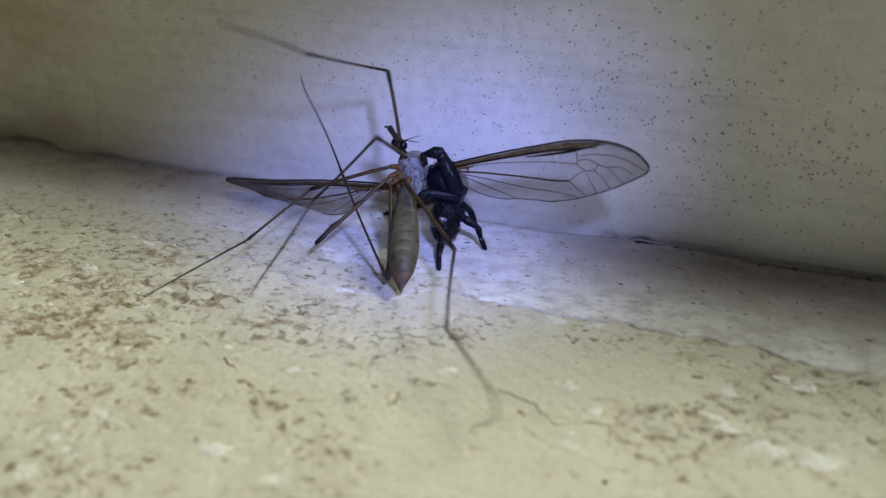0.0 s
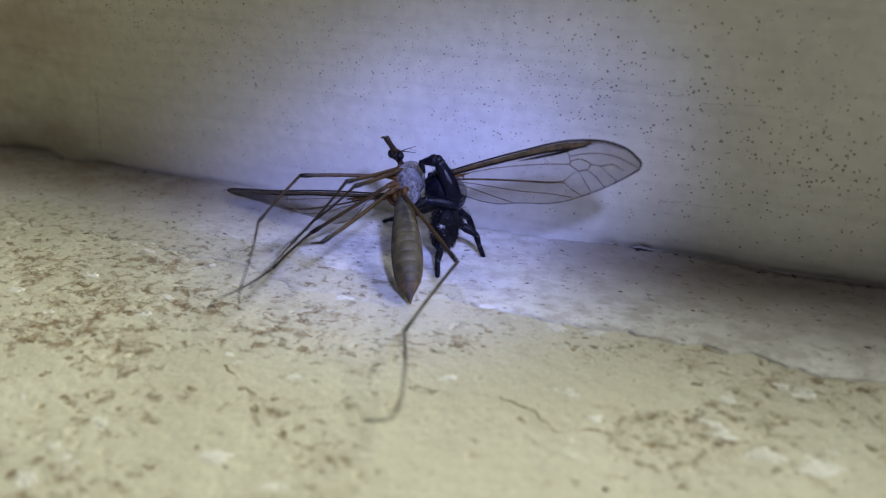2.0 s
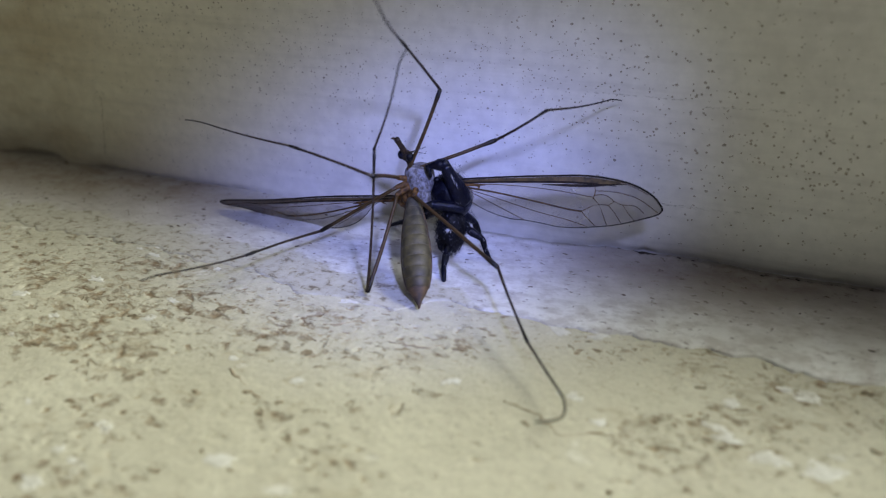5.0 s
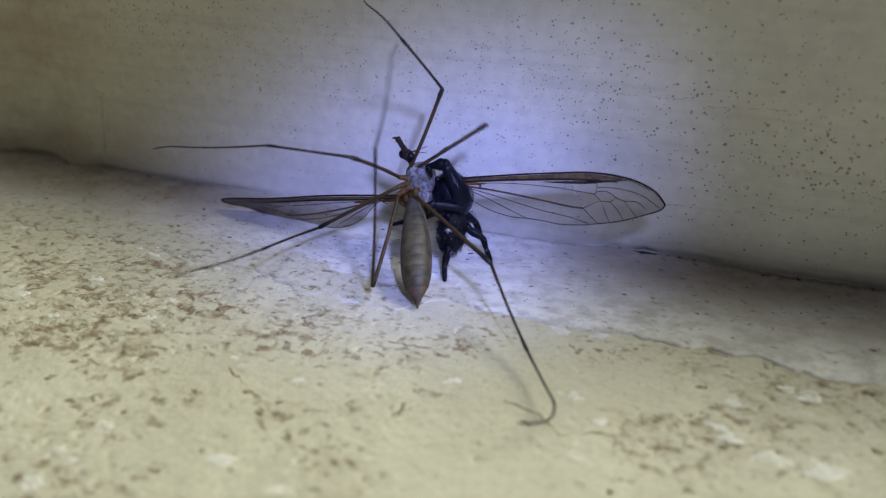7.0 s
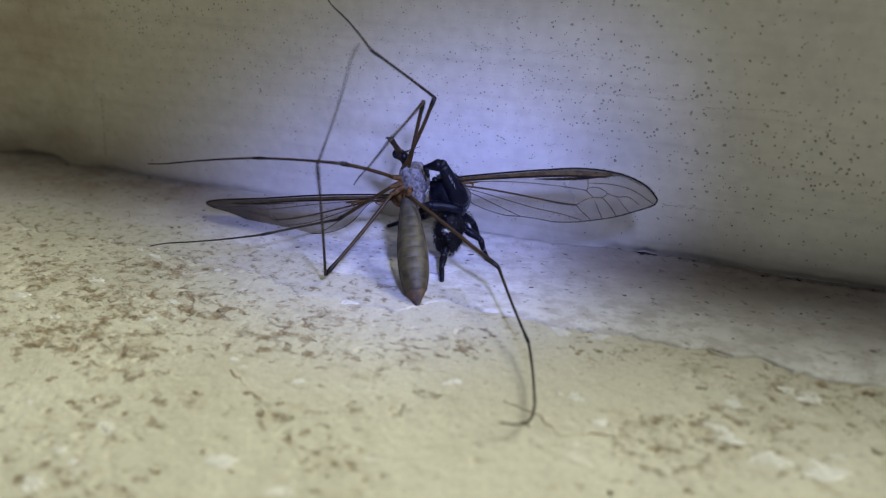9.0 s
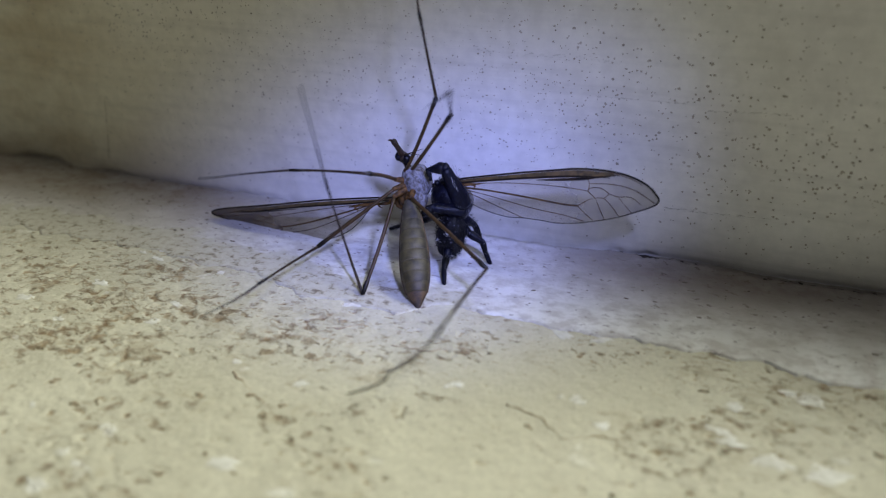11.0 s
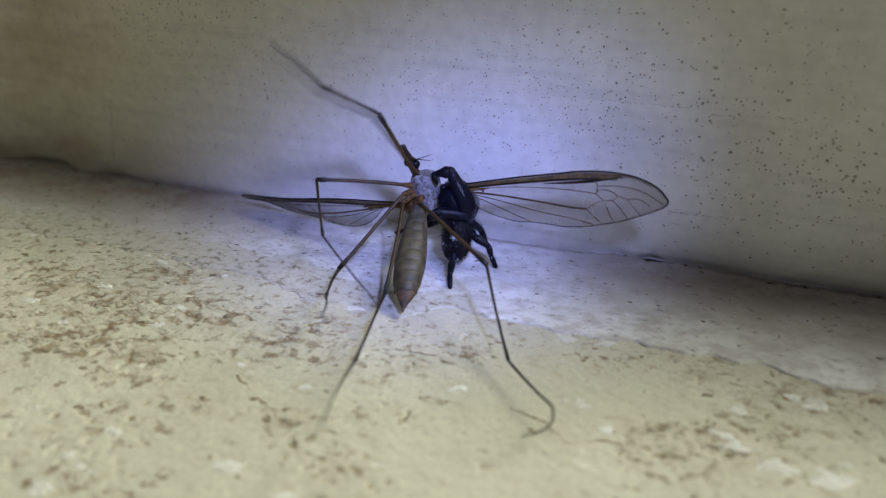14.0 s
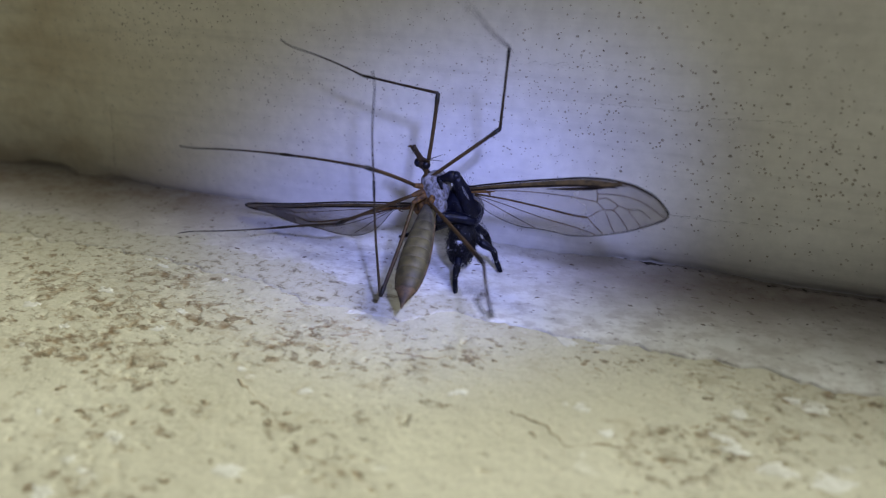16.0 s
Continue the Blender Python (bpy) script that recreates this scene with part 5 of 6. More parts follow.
TIBIA_C = [
    (0, -16.95, -15.53), (0.2, -4.763, -14.78), (0.5, -64.03, -43.75), (0.8, -70.71, -38.55), (1, -72.34, -36.89), (1.3, -10.11, -7.193), (1.5, -96.31, -7.989), (1.8, -82.68, 5.756), (2, 4.895, -7.454), (2.2, 2.131, -13.48),
    (2.5, -86.57, -27.56), (2.8, -101.8, 6.241), (3, -109.1, 2.058), (3.3, -62.21, 2.427), (3.5, -88.94, -9.065), (3.8, -41.85, -51.04), (4, -101.1, 50.81), (4.2, -96.7, -2.084), (4.7, -98.68, -0.5878), (5, -94.7, 10.2),
    (5.6, -119.8, -37.96), (6, -85.3, -26.78), (6.3, 21.49, -11.24), (6.5, -98.57, -0.5013), (6.8, -94.43, 4.704), (7, -89.7, 0.7979), (7.2, -35.53, 15.82), (7.5, 7.149, 5.573), (7.8, 26.36, -12.22), (8, 36.6, -21.88),
] + [
    (8.2, -108.5, -2.97), (8.5, -94.72, 10.37), (8.8, -98.92, -2.795), (9, -84.72, -1.782), (9.2, -102.3, 2.281), (9.6, -89.62, 0.912), (10.2, -86.3, -26.89), (10.8, -93.81, -13.87), (11.3, -100.2, 4.999), (11.5, -14.97, -5.9),
    (11.8, -36.74, -24.87), (12, -93.41, -13.73), (12.2, -93.76, 4.252), (12.5, -109.4, -6.912), (12.8, -98.8, 1.504), (13, -95.41, 6.476), (13.2, -97.98, 3.517), (13.5, -64.23, -4.288), (13.8, -10.64, -17.78), (14, 32.47, -14.81),
    (14.2, -99.42, 7.033), (14.5, -102.2, 7.128), (14.8, -99.95, 7.038), (15, -99.92, 7.055), (15.2, -91, 2.25), (15.5, -63.27, -36.33), (15.8, -87.7, -4.657), (16, -89.68, 1.61),
]
TARSUS_C = [
    (0, -34.48, -15.51), (0.2, -42.56, -23.76), (0.5, -38.05, -9.264), (0.8, -34.7, -15.01), (1, -34.65, -14.93), (1.3, -30.21, -21.88), (1.5, -88.89, -13.84), (1.8, -77.01, 0.409), (2, 21.75, -12.01), (2.2, 11.74, -13.55),
    (2.5, 10.39, -8.304), (2.8, -85.17, 9.251), (3, -111.8, -2.98), (3.3, -90.01, -15.31), (3.5, -149.1, 52.39), (3.8, -10.36, -5.082), (4, 44.26, 30.42), (4.2, -25.97, 14.86), (4.7, -74.4, 2.556), (5, -85.44, 10.23),
    (5.6, -15.92, 4.894), (6, 10.63, -8.439), (6.3, 9.524, -11.54), (6.5, -74.27, 2.658), (6.8, -77.6, 4.769), (7, -70.03, -0.08811), (7.2, -123, 21.92), (7.5, -80.18, -24.93), (7.8, 11.8, -9.31), (8, 15.43, -17.54),
] + [
    (8.2, 8.702, 18.51), (8.5, -85.46, 10.41), (8.8, -89.14, -7.513), (9, -77.63, -6.934), (9.2, -90.15, 3.354), (9.6, -69.94, 0.001396), (10.2, -89.37, -47.99), (10.8, -84.71, -20.82), (11.3, -93.91, 4.366), (11.5, -45.6, -42.21),
    (11.8, 55.32, 14.1), (12, -8.814, 6.534), (12.2, -87.84, 2.304), (12.5, -98.91, -11.8), (12.8, -88.14, 1.579), (13, -87.08, 4.382), (13.2, -85.12, 5.283), (13.5, -73.11, -19.13), (13.8, 28.83, -1.333), (14, 55.36, -13.84),
    (14.2, -16.23, 23.65), (14.5, -91.77, 6.112), (14.8, -92.07, 5.046), (15, -92.03, 5.062), (15.2, -81.38, -0.6839), (15.5, -9.156, -11.75), (15.8, -76.55, -9.26), (16, -80.12, -0.05173),
]
FEMUR_D = [
    (0, -38.16, -32.09), (0.2, -37.67, -32.95), (0.5, -26.16, -27.27), (0.8, -37.58, -33.95), (1, -31.16, -30.21), (1.3, -38.12, -33.44), (1.5, -37.67, -33.51), (1.8, -46.87, -19.4), (2, -73.13, -33.77), (2.2, -38.43, -32.95),
    (2.5, -41.22, -28.42), (2.8, -70.67, -30.36), (3, -25.68, -9.232), (3.3, -57.18, 1.061), (3.5, -27.64, -20.76), (3.8, -30.32, -42.12), (4, -29.72, -42.54), (4.2, -34.43, -37.78), (4.7, -39.77, -31.23), (5, -77.92, -33.15),
    (5.6, -36.32, -29.1), (6, -41.32, -28.11), (6.3, -37.18, -34.22), (6.5, -40.09, -30.66), (6.8, -74.68, -31.1), (7, -76.59, -30.33), (7.2, -20.38, -4.443), (7.5, -37.03, -29.11), (7.8, -37.54, -34.25), (8, -41.18, -29.03),
] + [
    (8.2, -74.69, -30.7), (8.5, -77.84, -32.92), (8.8, -106.7, -37.16), (9, -106.6, -35.94), (9.2, -106.2, -36.32), (9.6, -80.97, -32.36), (10.2, -41.29, -28.23), (10.8, -40.12, -29.92), (11.3, -97.01, -36.79), (11.5, -100.4, -36.33),
    (11.8, -48.84, -16.57), (12, -41.71, -27.58), (12.2, -46.76, -21.76), (12.5, -81.98, -30.83), (12.8, -97.31, -36.53), (13, -88.3, -31.04), (13.2, -90.58, -31.95), (13.5, -90.82, -32.02), (13.8, -40.25, -31.52), (14, -34.12, -38.21),
    (14.2, -85.32, -30.21), (14.5, -88.63, -22.55), (14.8, -98.74, -19.77), (15, -95.21, -20.38), (15.2, -97.7, -19.72), (15.5, -91.46, -14.62), (15.8, -92.34, -15.06), (16, -88.57, -26.66),
]
TIBIA_D = [
    (0, -161.1, -15.13), (0.2, -162.8, -12.83), (0.5, -1.209, -22.86), (0.8, 8.639, -4.024), (1, 1.981, -18.97), (1.3, 5.223, -7.346), (1.5, 49.65, 41.96), (1.8, 48.64, 32.9), (2, 8.074, 5.042), (2.2, 14.72, 3.578),
    (2.5, 4.855, -4.695), (2.8, -118.1, -18.03), (3, -131.5, -29.76), (3.3, -136.5, -19.32), (3.5, -21.33, -30.55), (3.8, 12.56, 7.636), (4, 10.13, -2.189), (4.2, 43.46, 39.55), (4.7, 48.06, 38.3), (5, -19.76, 5.081),
    (5.6, 3.429, -19.81), (6, 4.347, -5.451), (6.3, 11.72, -7.675), (6.5, 47.82, 38.19), (6.8, 9.61, 21.42), (7, -4.501, 10.61), (7.2, 5.817, -17.45), (7.5, 3.522, -19.71), (7.8, 17.42, -13.45), (8, 45.89, 37.83),
] + [
    (8.2, 28.82, 22.21), (8.5, -19.74, 5.206), (8.8, -27.18, 10.67), (9, -26.96, 7.373), (9.2, -40.61, 1.84), (9.6, -5.008, 10.26), (10.2, 4.926, -5.212), (10.8, 5.676, 5.414), (11.3, -25.41, -2.898), (11.5, -30.93, -6.138),
    (11.8, -19.86, -25.58), (12, 5.45, 5.577), (12.2, 3.886, 15.69), (12.5, 2.068, 17.63), (12.8, 11.16, 14.16), (13, -17.21, 6.692), (13.2, -2.504, 16.68), (13.5, -2.843, 13.29), (13.8, 6.64, -6.369), (14, 22.56, 14.04),
    (14.2, -29.83, -0.4324), (14.5, -53.92, -8.334), (14.8, -48.44, -7.185), (15, -48.92, -6.216), (15.2, -48.42, -7.349), (15.5, -46.76, -7.623), (15.8, -47.01, -7.145), (16, -102.1, -16.31),
]
TARSUS_D = [
    (0, 49.38, 37.88), (0.2, 48.78, 36.19), (0.5, 9.458, 14.99), (0.8, 13.86, 5.619), (1, 16.82, 13.12), (1.3, 16.18, 9.721), (1.5, 45.2, 34.97), (1.8, 45.54, 31.03), (2, 3.545, 12.67), (2.2, 13.09, 7.331),
    (2.5, 30.78, 15.25), (2.8, -5.53, 24.51), (3, 7.232, 15.51), (3.3, 49.76, 28.27), (3.5, 16.41, 23.88), (3.8, 29.43, 18.91), (4, 22.06, 22.63), (4.2, 42.69, 37.23), (4.7, 42.46, 34.19), (5, -19.34, 11.29),
    (5.6, 14.65, 24.89), (6, 31.01, 14.98), (6.3, 23.74, 16.67), (6.5, 42.57, 34.16), (6.8, 11.01, 23.46), (7, -7.11, 13.15), (7.2, 8.902, 17.11), (7.5, 14.66, 24.86), (7.8, 20.25, 25.05), (8, 43.07, 33.95),
] + [
    (8.2, 23.13, 23.69), (8.5, -67.09, -11.65), (8.8, -71.19, -3.224), (9, -58.72, 0.2438), (9.2, -59.92, 2.207), (9.6, -7.99, 12.69), (10.2, 31.1, 14.73), (10.8, 24.44, 18.2), (11.3, -15.49, 9.184), (11.5, 31.07, 35.57),
    (11.8, 21.98, 18.52), (12, 24.53, 18.1), (12.2, 13.95, 18.96), (12.5, 11.13, 23.77), (12.8, -5.856, -1.806), (13, -58.2, -8.522), (13.2, -99.14, -20.64), (13.5, -104.1, -25.62), (13.8, 6.596, 7.42), (14, 27.9, 21.86),
    (14.2, -78.04, -13.32), (14.5, -97.48, -9.922), (14.8, -53.53, 0.8689), (15, -53.36, 1.801), (15.2, -45.01, 4.704), (15.5, -43.08, 2.154), (15.8, -43.25, 1.972), (16, -48.85, 7.136),
]
FEMUR_E = [
    (0, 20.29, -36.63), (0.2, 23.94, -37.98), (0.5, 6.297, -16.4), (0.8, 16.02, -23.08), (1, 10.12, -10.47), (1.3, 15.32, -28.51), (1.5, 16.81, -32.45), (1.8, 16.82, -29.75), (2, -11.07, -5.707), (2.2, 5.358, -8.287),
    (2.5, -9.298, -33.25), (2.8, -21.61, -46.43), (3, -23.54, -46.76), (3.3, -22.55, -45.19), (3.5, -71.5, -39.06), (3.8, -16.53, -27.29), (4, -8.913, -17.34), (4.2, -36.14, -35.82), (4.7, 7.74, -33.41), (5, -0.7676, -43.59),
    (5.6, -70.96, -38.52), (6, -10.65, -34.16), (6.3, 4.31, -40.75), (6.5, 7.14, -32.81), (6.8, 5.343, -36.38), (7, 6.138, -33.59), (7.2, -89.67, -30.25), (7.5, -71.4, -38.22), (7.8, 4.8, -35.55), (8, 2.424, -38.88),
] + [
    (8.2, 2.4, -38.86), (8.5, -1.019, -43.51), (8.8, -31.96, -38.32), (9, -32.02, -38.38), (9.2, -31.95, -38.35), (9.6, 9.091, -33.56), (10.2, -9.388, -33.37), (10.8, -4.891, -45.7), (11.3, -2.031, -48.16), (11.5, 7.041, -19.13),
    (11.8, -12.78, -18.97), (12, -3.285, -38.19), (12.2, -4.171, -39.16), (12.5, -12.82, -47.73), (12.8, 1.763, -44.8), (13, 2.993, -44.9), (13.2, 3.015, -45.05), (13.5, 1.211, -45.36), (13.8, 8.67, -14.95), (14, 10.88, -32.88),
    (14.2, 3.995, -43.34), (14.5, 3.973, -43.22), (14.8, -29.18, -41.66), (15, -29.51, -41.46), (15.2, -9.904, -25.26), (15.5, -2.419, -41.8), (15.8, -0.2094, -35.96), (16, -0.8736, -37.61),
]
TIBIA_E = [
    (0, -134, 28.77), (0.2, -19.39, 72.65), (0.5, 18.27, 8.752), (0.8, 19.33, 3.824), (1, 20.04, 4.079), (1.3, 17.92, 6.046), (1.5, -5.842, 71.37), (1.8, -130.6, 39.55), (2, -127.8, -23.48), (2.2, 10.41, -1.296),
    (2.5, 7.578, 12.8), (2.8, 114.9, 83.81), (3, 142.2, 75.89), (3.3, 152.4, 76.77), (3.5, 25.41, 12.3), (3.8, 14.29, 9.159), (4, 9.071, 16.17), (4.2, 104.1, 79.6), (4.7, -136, 50.04), (5, 179.5, 77.81),
    (5.6, 22.77, 7.296), (6, 7.721, 12.52), (6.3, 14.39, 12.88), (6.5, -136.1, 49.88), (6.8, -161.2, 51.38), (7, 67.61, 84.83), (7.2, 13.61, -0.1746), (7.5, 22.77, 7.226), (7.8, 12.07, 12.44), (8, -113.7, 82.12),
] + [
    (8.2, -166.2, 71.36), (8.5, 178.6, 77.77), (8.8, 0.9729, 35.85), (9, 32.62, 71.03), (9.2, 49.86, 73.98), (9.6, 69.54, 84.91), (10.2, 7.862, 12.37), (10.8, -123.7, 28.69), (11.3, -162.4, 45.5), (11.5, -162.5, 23.83),
    (11.8, -136.2, -3.439), (12, -124.3, 27.55), (12.2, -158.8, 62.87), (12.5, 54.71, 79.76), (12.8, 11.38, 6.283), (13, -31.69, 81.69), (13.2, -136, 83.13), (13.5, 16.22, 29.62), (13.8, 14.75, 14.87), (14, 15.64, 8.413),
    (14.2, -137.7, 71.36), (14.5, 57.24, 80.18), (14.8, 0.8298, 29.73), (15, 24.72, 66.26), (15.2, 7.873, 8.961), (15.5, 10.28, 15.95), (15.8, -142.3, 34.64), (16, -153.1, 31.06),
]
TARSUS_E = [
    (0, -15.03, 65.32), (0.2, 10.32, 64.41), (0.5, 15.33, 2.644), (0.8, 9.016, 17.11), (1, 13.41, 4.993), (1.3, 9.448, 18.8), (1.5, -25.9, 70.08), (1.8, -80.74, 68.88), (2, 1.809, 18.39), (2.2, 19.84, 10.71),
    (2.5, 17.43, 17.4), (2.8, -161.2, 75.58), (3, 78.67, 62.27), (3.3, 92.58, 64.71), (3.5, 30.66, 19.78), (3.8, 27.42, 18.72), (4, 21.05, 18.09), (4.2, 51.85, 68.84), (4.7, 23.61, 50.91), (5, 50.34, 59.18),
    (5.6, 17.32, 16.62), (6, 17.57, 17.07), (6.3, 17.36, 15.5), (6.5, 23.8, 50.88), (6.8, 136.4, 82.71), (7, 39.14, 57.05), (7.2, 23.68, 18.85), (7.5, 17.32, 16.56), (7.8, 19.46, 20.75), (8, 23.86, 51.38),
] + [
    (8.2, -167.2, 54.09), (8.5, -174.2, 38.95), (8.8, -158, 40.07), (9, 179.2, 47.3), (9.2, 160.4, 44.83), (9.6, 39.39, 57.13), (10.2, 17.72, 16.91), (10.8, -4.033, 54.78), (11.3, 132.6, 77.21), (11.5, 152.6, 75.2),
    (11.8, -72.45, 50.77), (12, -2.772, 54.26), (12.2, 108.1, 78.45), (12.5, 55.66, 43.48), (12.8, 12.58, 28.85), (13, 29.77, 70.28), (13.2, -167.8, 59.79), (13.5, -146.1, 4.013), (13.8, -126.9, -38.77), (14, 18.14, 15.99),
    (14.2, 29.97, 64.94), (14.5, -171.5, 44.42), (14.8, -135.1, 16.98), (15, 169.8, 45.76), (15.2, 17.45, 26.47), (15.5, 14.48, 22.54), (15.8, 12.6, 66.15), (16, 68.46, 84.17),
]
FEMUR_F = [
    (0, 41.41, -5.431), (0.2, 50.17, -8.032), (0.5, 43.38, -6.967), (0.8, 42.82, -7.115), (1, 42.27, -5.89), (1.3, 42.25, -5.047), (1.5, 45.18, -8.468), (1.8, 46.06, -5.178), (2, 44.64, -7.455), (2.2, 43.1, -4.672),
    (2.5, 42.88, -7.375), (2.8, 47.75, -10.7), (3, 54.4, -13.57), (3.3, 55.29, -14.47), (3.5, 48.32, -8.236), (3.8, 42.12, -4.061), (4, 46.26, -6.341), (4.2, 56.31, -12.87), (4.7, 49.56, -11.04), (5, 61.12, -15.01),
    (5.6, 39.38, -5.847), (6, 42.58, -7.585), (6.3, 43.39, -7.775), (6.5, 48.91, -10.53), (6.8, 55.06, -13.05), (7, 55.17, -10.8), (7.2, 51.1, -8.498), (7.5, 39.34, -5.654), (7.8, 39.52, -5.691), (8, 54.78, -12.51),
] + [
    (8.2, 57.29, -13.09), (8.5, 61, -15.12), (8.8, 65.55, -15.12), (9, 66.5, -17.67), (9.2, 69.32, -19.14), (9.6, 58.38, -12.23), (10.2, 43.26, -7.783), (10.8, 47.8, -8.38), (11.3, 72.83, -21.09), (11.5, 73.5, -21.41),
    (11.8, 39.48, -4.425), (12, 45.98, -5.609), (12.2, 51.21, -9.256), (12.5, 55.09, -11.9), (12.8, 57.88, -11.26), (13, 58.81, -12.08), (13.2, 58.1, -12.74), (13.5, 63.6, -14.48), (13.8, 55.69, -7.412), (14, 50.12, -6.193),
    (14.2, 55.37, -14.07), (14.5, 56.89, -14.65), (14.8, 58.92, -17.06), (15, 58.96, -17.08), (15.2, 55.26, -14.46), (15.5, 38.25, -7.294), (15.8, 37.68, -2.833), (16, 42.83, -3.542),
]
TIBIA_F = [
    (0, 15.09, -14.38), (0.2, -27.76, 1.434), (0.5, -17.53, -22.61), (0.8, -16.9, -22.14), (1, -16.29, -20.79), (1.3, -16.35, -20.81), (1.5, -4.391, -12.73), (1.8, -21.47, -20.49), (2, -9.576, -13.64), (2.2, 27.62, -27.06),
    (2.5, -30.16, -7.981), (2.8, 20.58, -21.73), (3, 24.65, -8.789), (3.3, 25.41, -11.94), (3.5, -29.93, -26.13), (3.8, 21.88, -18.86), (4, -33.79, -13.39), (4.2, 30.13, -21.81), (4.7, 16.19, -15.35), (5, 32.99, -15.32),
    (5.6, 6.751, -24.77), (6, -30.03, -8.054), (6.3, 4.363, -10.39), (6.5, 16.24, -15.16), (6.8, 22.91, -19.73), (7, 39.3, -26.57), (7.2, -38.24, -3.428), (7.5, 6.688, -24.79), (7.8, 5.909, -17.71), (8, 16.16, -19.33),
] + [
    (8.2, 27.42, -18.26), (8.5, 32.92, -15.34), (8.8, 34.83, -24), (9, 33.5, -16.86), (9.2, 25.47, -5.243), (9.6, 40.12, -28.23), (10.2, -30.3, -8.364), (10.8, -35.04, -10.49), (11.3, 32.59, -20.26), (11.5, 31.91, -20.29),
    (11.8, -13.35, 5.789), (12, -34.15, -9.883), (12.2, 30.08, -28.23), (12.5, 27.7, -18.97), (12.8, 36.1, -30.87), (13, 37.06, -31.01), (13.2, 40.66, -30.84), (13.5, 22.04, -25.14), (13.8, 28.51, -34.32), (14, 31.8, -32.8),
    (14.2, 14.14, -14.36), (14.5, 37.17, -21.14), (14.8, 35.71, -21.37), (15, 35.52, -20.34), (15.2, 38.58, -23.89), (15.5, -41.09, 3.114), (15.8, -0.9601, 7.428), (16, 21.27, 1.367),
]
TARSUS_F = [
    (0, 47.77, -9.976), (0.2, -9.255, 0.6807), (0.5, 14.93, 0.7029), (0.8, 14.9, -0.3561), (1, 15.73, 1.04), (1.3, 15.57, -2.258), (1.5, 20.58, 6.522), (1.8, 9.864, 9.899), (2, 20.92, -6.261), (2.2, 62.67, -11.7),
    (2.5, -26.08, -17.32), (2.8, 18.92, 1.756), (3, 26.86, -1.809), (3.3, 28.67, -4.055), (3.5, 12.88, 3.329), (3.8, 72.72, -28.66), (4, 19.84, 15.55), (4.2, 34.82, 6.978), (4.7, 28.44, -1.146), (5, 36.32, -2.418),
    (5.6, 31.31, -0.8087), (6, -26.09, -17.51), (6.3, 30.82, 11.4), (6.5, 28.47, -0.9955), (6.8, 25.56, 4.644), (7, 30.69, 1.323), (7.2, -0.3029, 4.413), (7.5, 31.31, -0.8766), (7.8, 31.58, -0.9653), (8, 28.16, 0.333),
] + [
    (8.2, 31.83, -0.6682), (8.5, 36.29, -2.453), (8.8, 6.285, 10.16), (9, 17.93, -6.486), (9.2, 19.56, -24.01), (9.6, 31.14, 0.3963), (10.2, -26.93, -18.36), (10.8, 9.283, 6.001), (11.3, -43.26, 11.65), (11.5, -42.14, 7.93),
    (11.8, -20.61, 22.69), (12, 9.553, 6.227), (12.2, 29.74, 6.194), (12.5, 32.58, -7.283), (12.8, 57.59, -3.968), (13, 54.93, -0.5847), (13.2, 55.35, -1.77), (13.5, 36.03, 1.457), (13.8, 42, 3.619), (14, 43.32, 3.94),
    (14.2, 38.93, -6.377), (14.5, 39.63, -0.5748), (14.8, -29.29, -0.137), (15, -37.37, 20.66), (15.2, -32.31, 17.47), (15.5, -31.5, 14.1), (15.8, 14.44, 36.44), (16, 3.579, 40.73),
]
CLAW_F = [
    (0, 2.039, 8.034), (0.2, -28.6, -17.71), (0.5, -14.89, 13.93), (0.8, -14.9, 14.68), (1, -14.43, 14.28), (1.3, -15.24, 17.39), (1.5, -8.055, 1.34), (1.8, -5.839, 19.62), (2, -12.51, 11.98), (2.2, -7.143, 13.75),
    (2.5, -48.66, -3.425), (2.8, -18.4, 15.65), (3, -13.92, 13.99), (3.3, -10.25, 18.42), (3.5, 19.81, 12.89), (3.8, 1.747, 10.55), (4, 17.85, -0.764), (4.2, -10.49, 9.266), (4.7, -10.55, 8.092), (5, -15.12, 11.04),
    (5.6, -13.08, 13.03), (6, -48.44, -3.37), (6.3, 10.38, -1.041), (6.5, -10.36, 8.301), (6.8, -13.23, 10.03), (7, -23.4, 11.99), (7.2, 1.844, 17.85), (7.5, -13.07, 13.05), (7.8, -10.54, 5.896), (8, -17.35, 15.56),
] + [
    (8.2, -10.69, 15.27), (8.5, -15.08, 11.16), (8.8, -27.23, 5.075), (9, -21.89, 12.14), (9.2, -15.23, 20.17), (9.6, -24.04, 11.17), (10.2, -48.38, -3.349), (10.8, -4.16, 1.422), (11.3, -39.09, 23.08), (11.5, -41.11, 15.87),
    (11.8, -50.36, -3.672), (12, -3.643, 1.882), (12.2, -11.93, 6.412), (12.5, -12.9, 13.72), (12.8, 2.63, 6.713), (13, 2.79, 2.717), (13.2, -2.369, 3.308), (13.5, 5.221, 10.28), (13.8, -13.23, 4.507), (14, -15.5, 4.13),
    (14.2, -10.46, 16.46), (14.5, -2.501, 10.92), (14.8, -12.31, 50.52), (15, -42.46, 27.49), (15.2, -37.55, 29.8), (15.5, -50.66, 1.483), (15.8, 15.34, 33.82), (16, 6.887, 36.06),
]
LEFT_WING_TWIST = [(0, -14), (2, -16), (4, -20), (8.5, -18), (9, -6), (11.5, -4), (12, -12), (13.5, -14), (14, -27), (14.5, -38), (15, -29), (15.5, -22), (16, -16)]
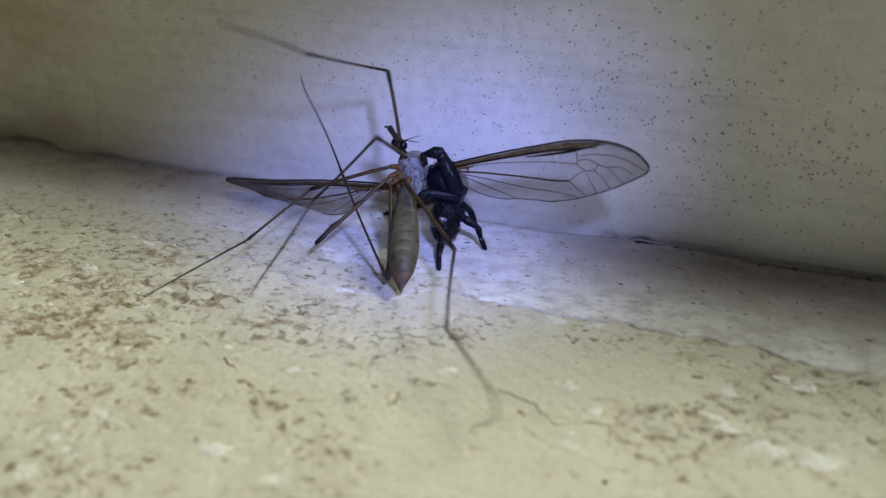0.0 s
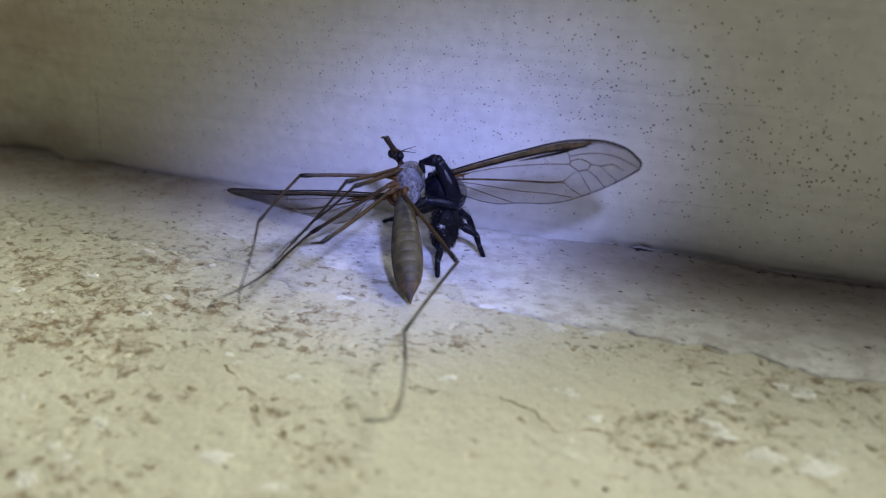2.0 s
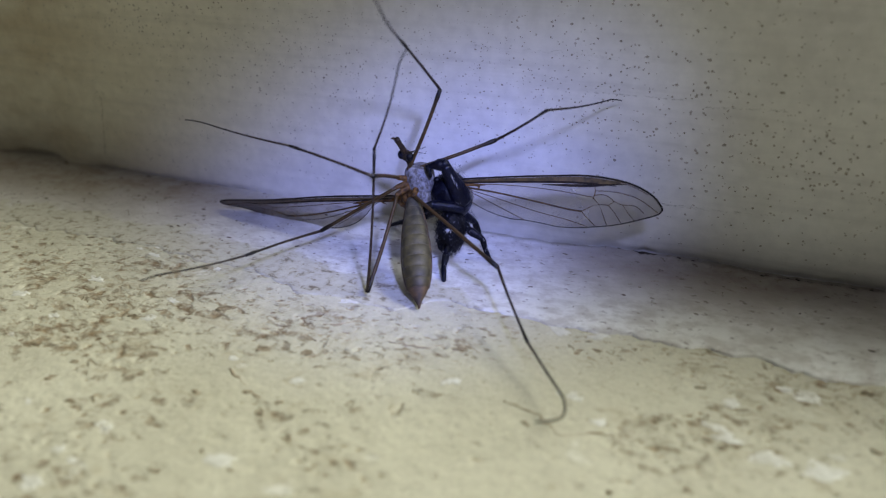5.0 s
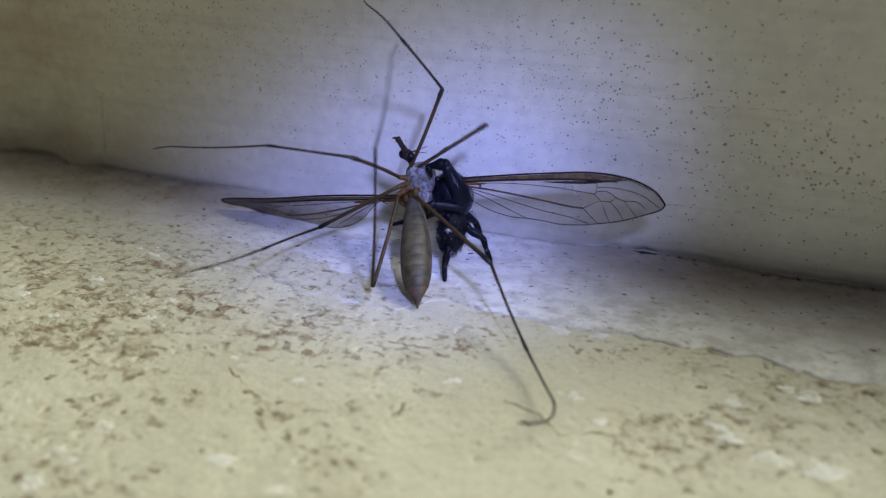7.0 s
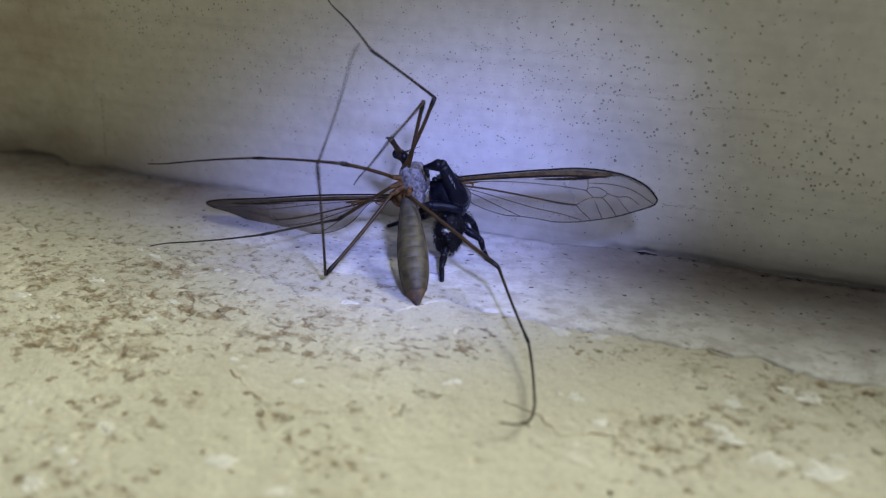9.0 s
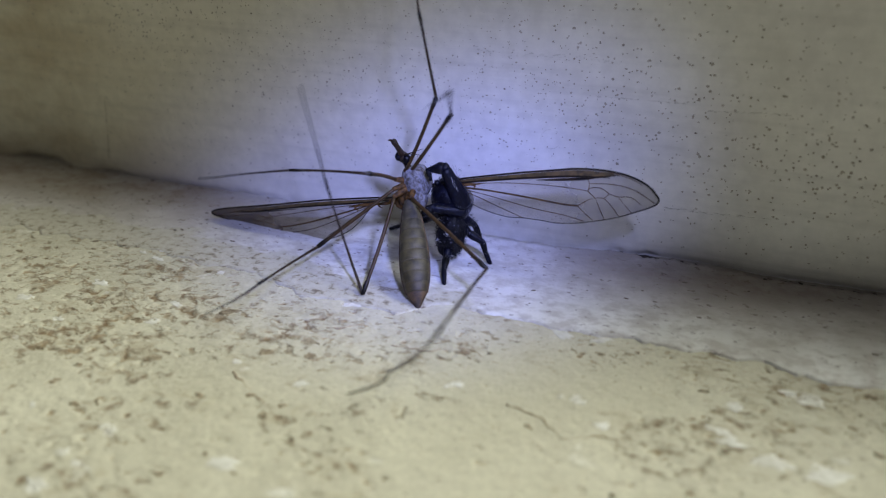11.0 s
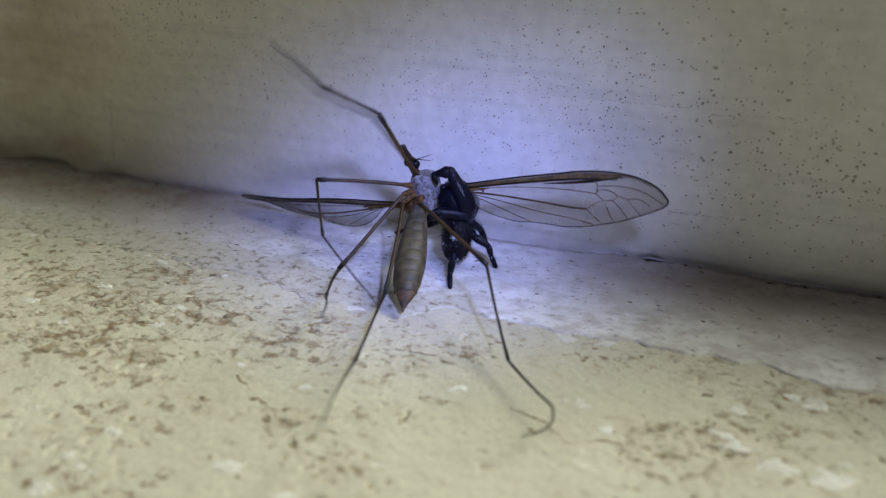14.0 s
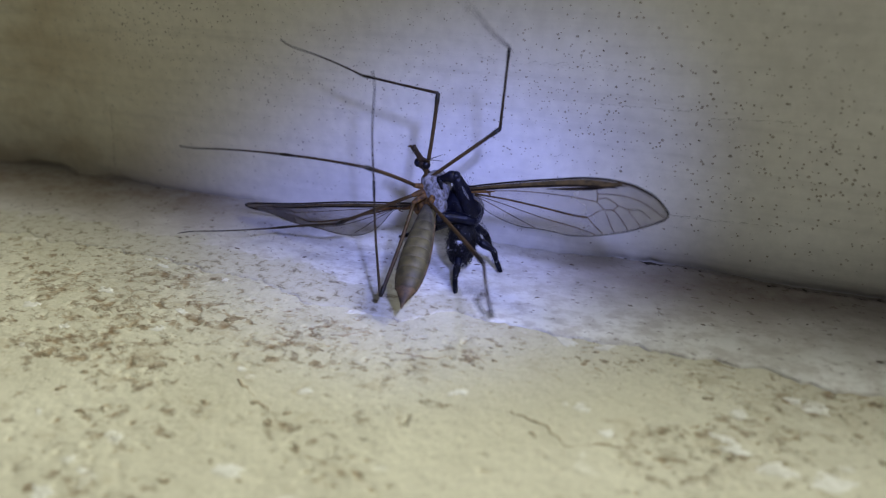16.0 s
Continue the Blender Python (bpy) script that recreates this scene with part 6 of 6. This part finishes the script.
STEPS = [k / 10 for k in range(161)]


def heading(az, el):
    a, e = radians(az), radians(el)
    return Vector((math.cos(e) * math.sin(a), -math.cos(e) * math.cos(a), math.sin(e)))


def ease(rows, t):
    """The two rows round t, and how far t lies between them, eased."""
    for a, b in zip(rows, rows[1:]):
        if t <= b[0] + 1e-6:
            u = min(1.0, max(0.0, (t - a[0]) / (b[0] - a[0])))
            return a, b, u * u * (3 - 2 * u)
    return rows[-1], rows[-1], 0.0


def headings(rows):
    """The direction at every step, swung from row to row."""
    out = []
    for t in STEPS:
        a, b, u = ease(rows, t)
        p, q = heading(a[1], a[2]), heading(b[1], b[2])
        if p.dot(q) < -0.98:
            q = (q + p.orthogonal() * 0.3).normalized()
        out.append(p.slerp(q, u).normalized())
    return out


def values(rows):
    return [[p + (q - p) * u for p, q in zip(a[1:], b[1:])] for a, b, u in (ease(rows, t) for t in STEPS)]


def carried_along(directions):
    """Turns that bring +z to each direction, with no needless spin."""
    turn = Vector((0, 0, 1)).rotation_difference(directions[0])
    out = [turn]
    for a, b in zip(directions, directions[1:]):
        turn = (a.rotation_difference(b) @ turn).normalized()
        out.append(turn)
    return out


def curled(before, ways):
    """Turns that bring +z to each way and +x to the outer side of the bend from the piece before, swung over gently."""
    out, side = [], None
    for b, w in zip(before, ways):
        aim = b - w * b.dot(w)
        if side is None:
            side = aim.normalized() if aim.length > 0.05 else w.orthogonal().normalized()
        side = (side - w * side.dot(w)).normalized()
        if aim.length > 0.15:
            aim.normalize()
            swing = math.atan2(side.cross(aim).dot(w), side.dot(aim))
            side = Matrix.Rotation(max(-0.8, min(0.8, swing)), 3, w) @ side
        out.append(Matrix((side, w.cross(side), w)).transposed().to_quaternion())
    return out


def swing_leg(key, chain):
    joints, before = [Vector(LEGS[key][0]) * MM for _ in STEPS], None
    for name, rows, length in chain:
        ways = headings(rows)
        turns = curled(before, ways) if name == "CLAW_F" else carried_along(ways)
        walk(LEG_PARTS[name], [(t, Matrix.LocRotScale(j, q, None)) for t, j, q in zip(STEPS, joints, turns)])
        joints, before = [j + w * length * MM for j, w in zip(joints, ways)], ways


def wing_rows(root, ways, twists, raised=0.0):
    rows = []
    for t, w, tw in zip(STEPS, ways, twists):
        down = Matrix.Rotation(radians(tw), 3, w) @ (Vector((0, 0, -1)) - w * w.dot(Vector((0, 0, -1)))).normalized()
        up = -down
        m = Matrix((w, up.cross(w), up)).transposed().to_4x4()
        rows.append((t, Matrix.Translation(Vector(root) * MM) @ m @ Matrix.Rotation(-radians(raised), 4, "Y")))
    return rows


def motions():
    sway = values(ROOT_ROWS)
    walk(fly, [(t, pose(x * MM, 0, z * MM)) for t, (x, z) in zip(STEPS, sway)])
    walk(spider, [(t, pose(x * 0.45 * MM, 0, 0)) for t, (x, z) in zip(STEPS, sway)])
    base = Vector((-1.15, -11.0, 6.4)) * MM
    rows = []
    for t, w in zip(STEPS, headings(ABDOMEN_ROWS)):
        side = Vector((0, -0.47, 0.88)).cross(w).normalized()
        m = Matrix((side, w.cross(side), w)).transposed().to_4x4()
        rows.append((t, Matrix.Translation(base) @ m))
    walk(abdomen, rows)
    walk(left_wing, wing_rows((-2.4, -9.6, 5.95), headings(LEFT_WING_ROWS), [v[0] for v in values(LEFT_WING_TWIST)], 1.4))
    walk(right_wing, wing_rows((-0.48, -9.0, 7.07), headings(RIGHT_WING_ROWS), [0.0] * len(STEPS)))
    swing_leg("A", [("FEMUR_A", FEMUR_A, 7.0), ("TIBIA_A", TIBIA_A, 7.4), ("TARSUS_A", TARSUS_A, 8.8)])
    swing_leg("B", [("FEMUR_B", FEMUR_B, 7.2), ("TIBIA_B", TIBIA_B, 7.2), ("TARSUS_B", TARSUS_B, 8.4)])
    swing_leg("C", [("FEMUR_C", FEMUR_C, 7.2), ("TIBIA_C", TIBIA_C, 7.2), ("TARSUS_C", TARSUS_C, 8.6)])
    swing_leg("D", [("FEMUR_D", FEMUR_D, 8.2), ("TIBIA_D", TIBIA_D, 7.8), ("TARSUS_D", TARSUS_D, 8.8)])
    swing_leg("E", [("FEMUR_E", FEMUR_E, 8.6), ("TIBIA_E", TIBIA_E, 11.4), ("TARSUS_E", TARSUS_E, 9.6)])
    swing_leg("F", [("FEMUR_F", FEMUR_F, 10.2), ("TIBIA_F", TIBIA_F, 7.4), ("TARSUS_F", TARSUS_F, 5.6), ("CLAW_F", CLAW_F, 3.6)])


motions()
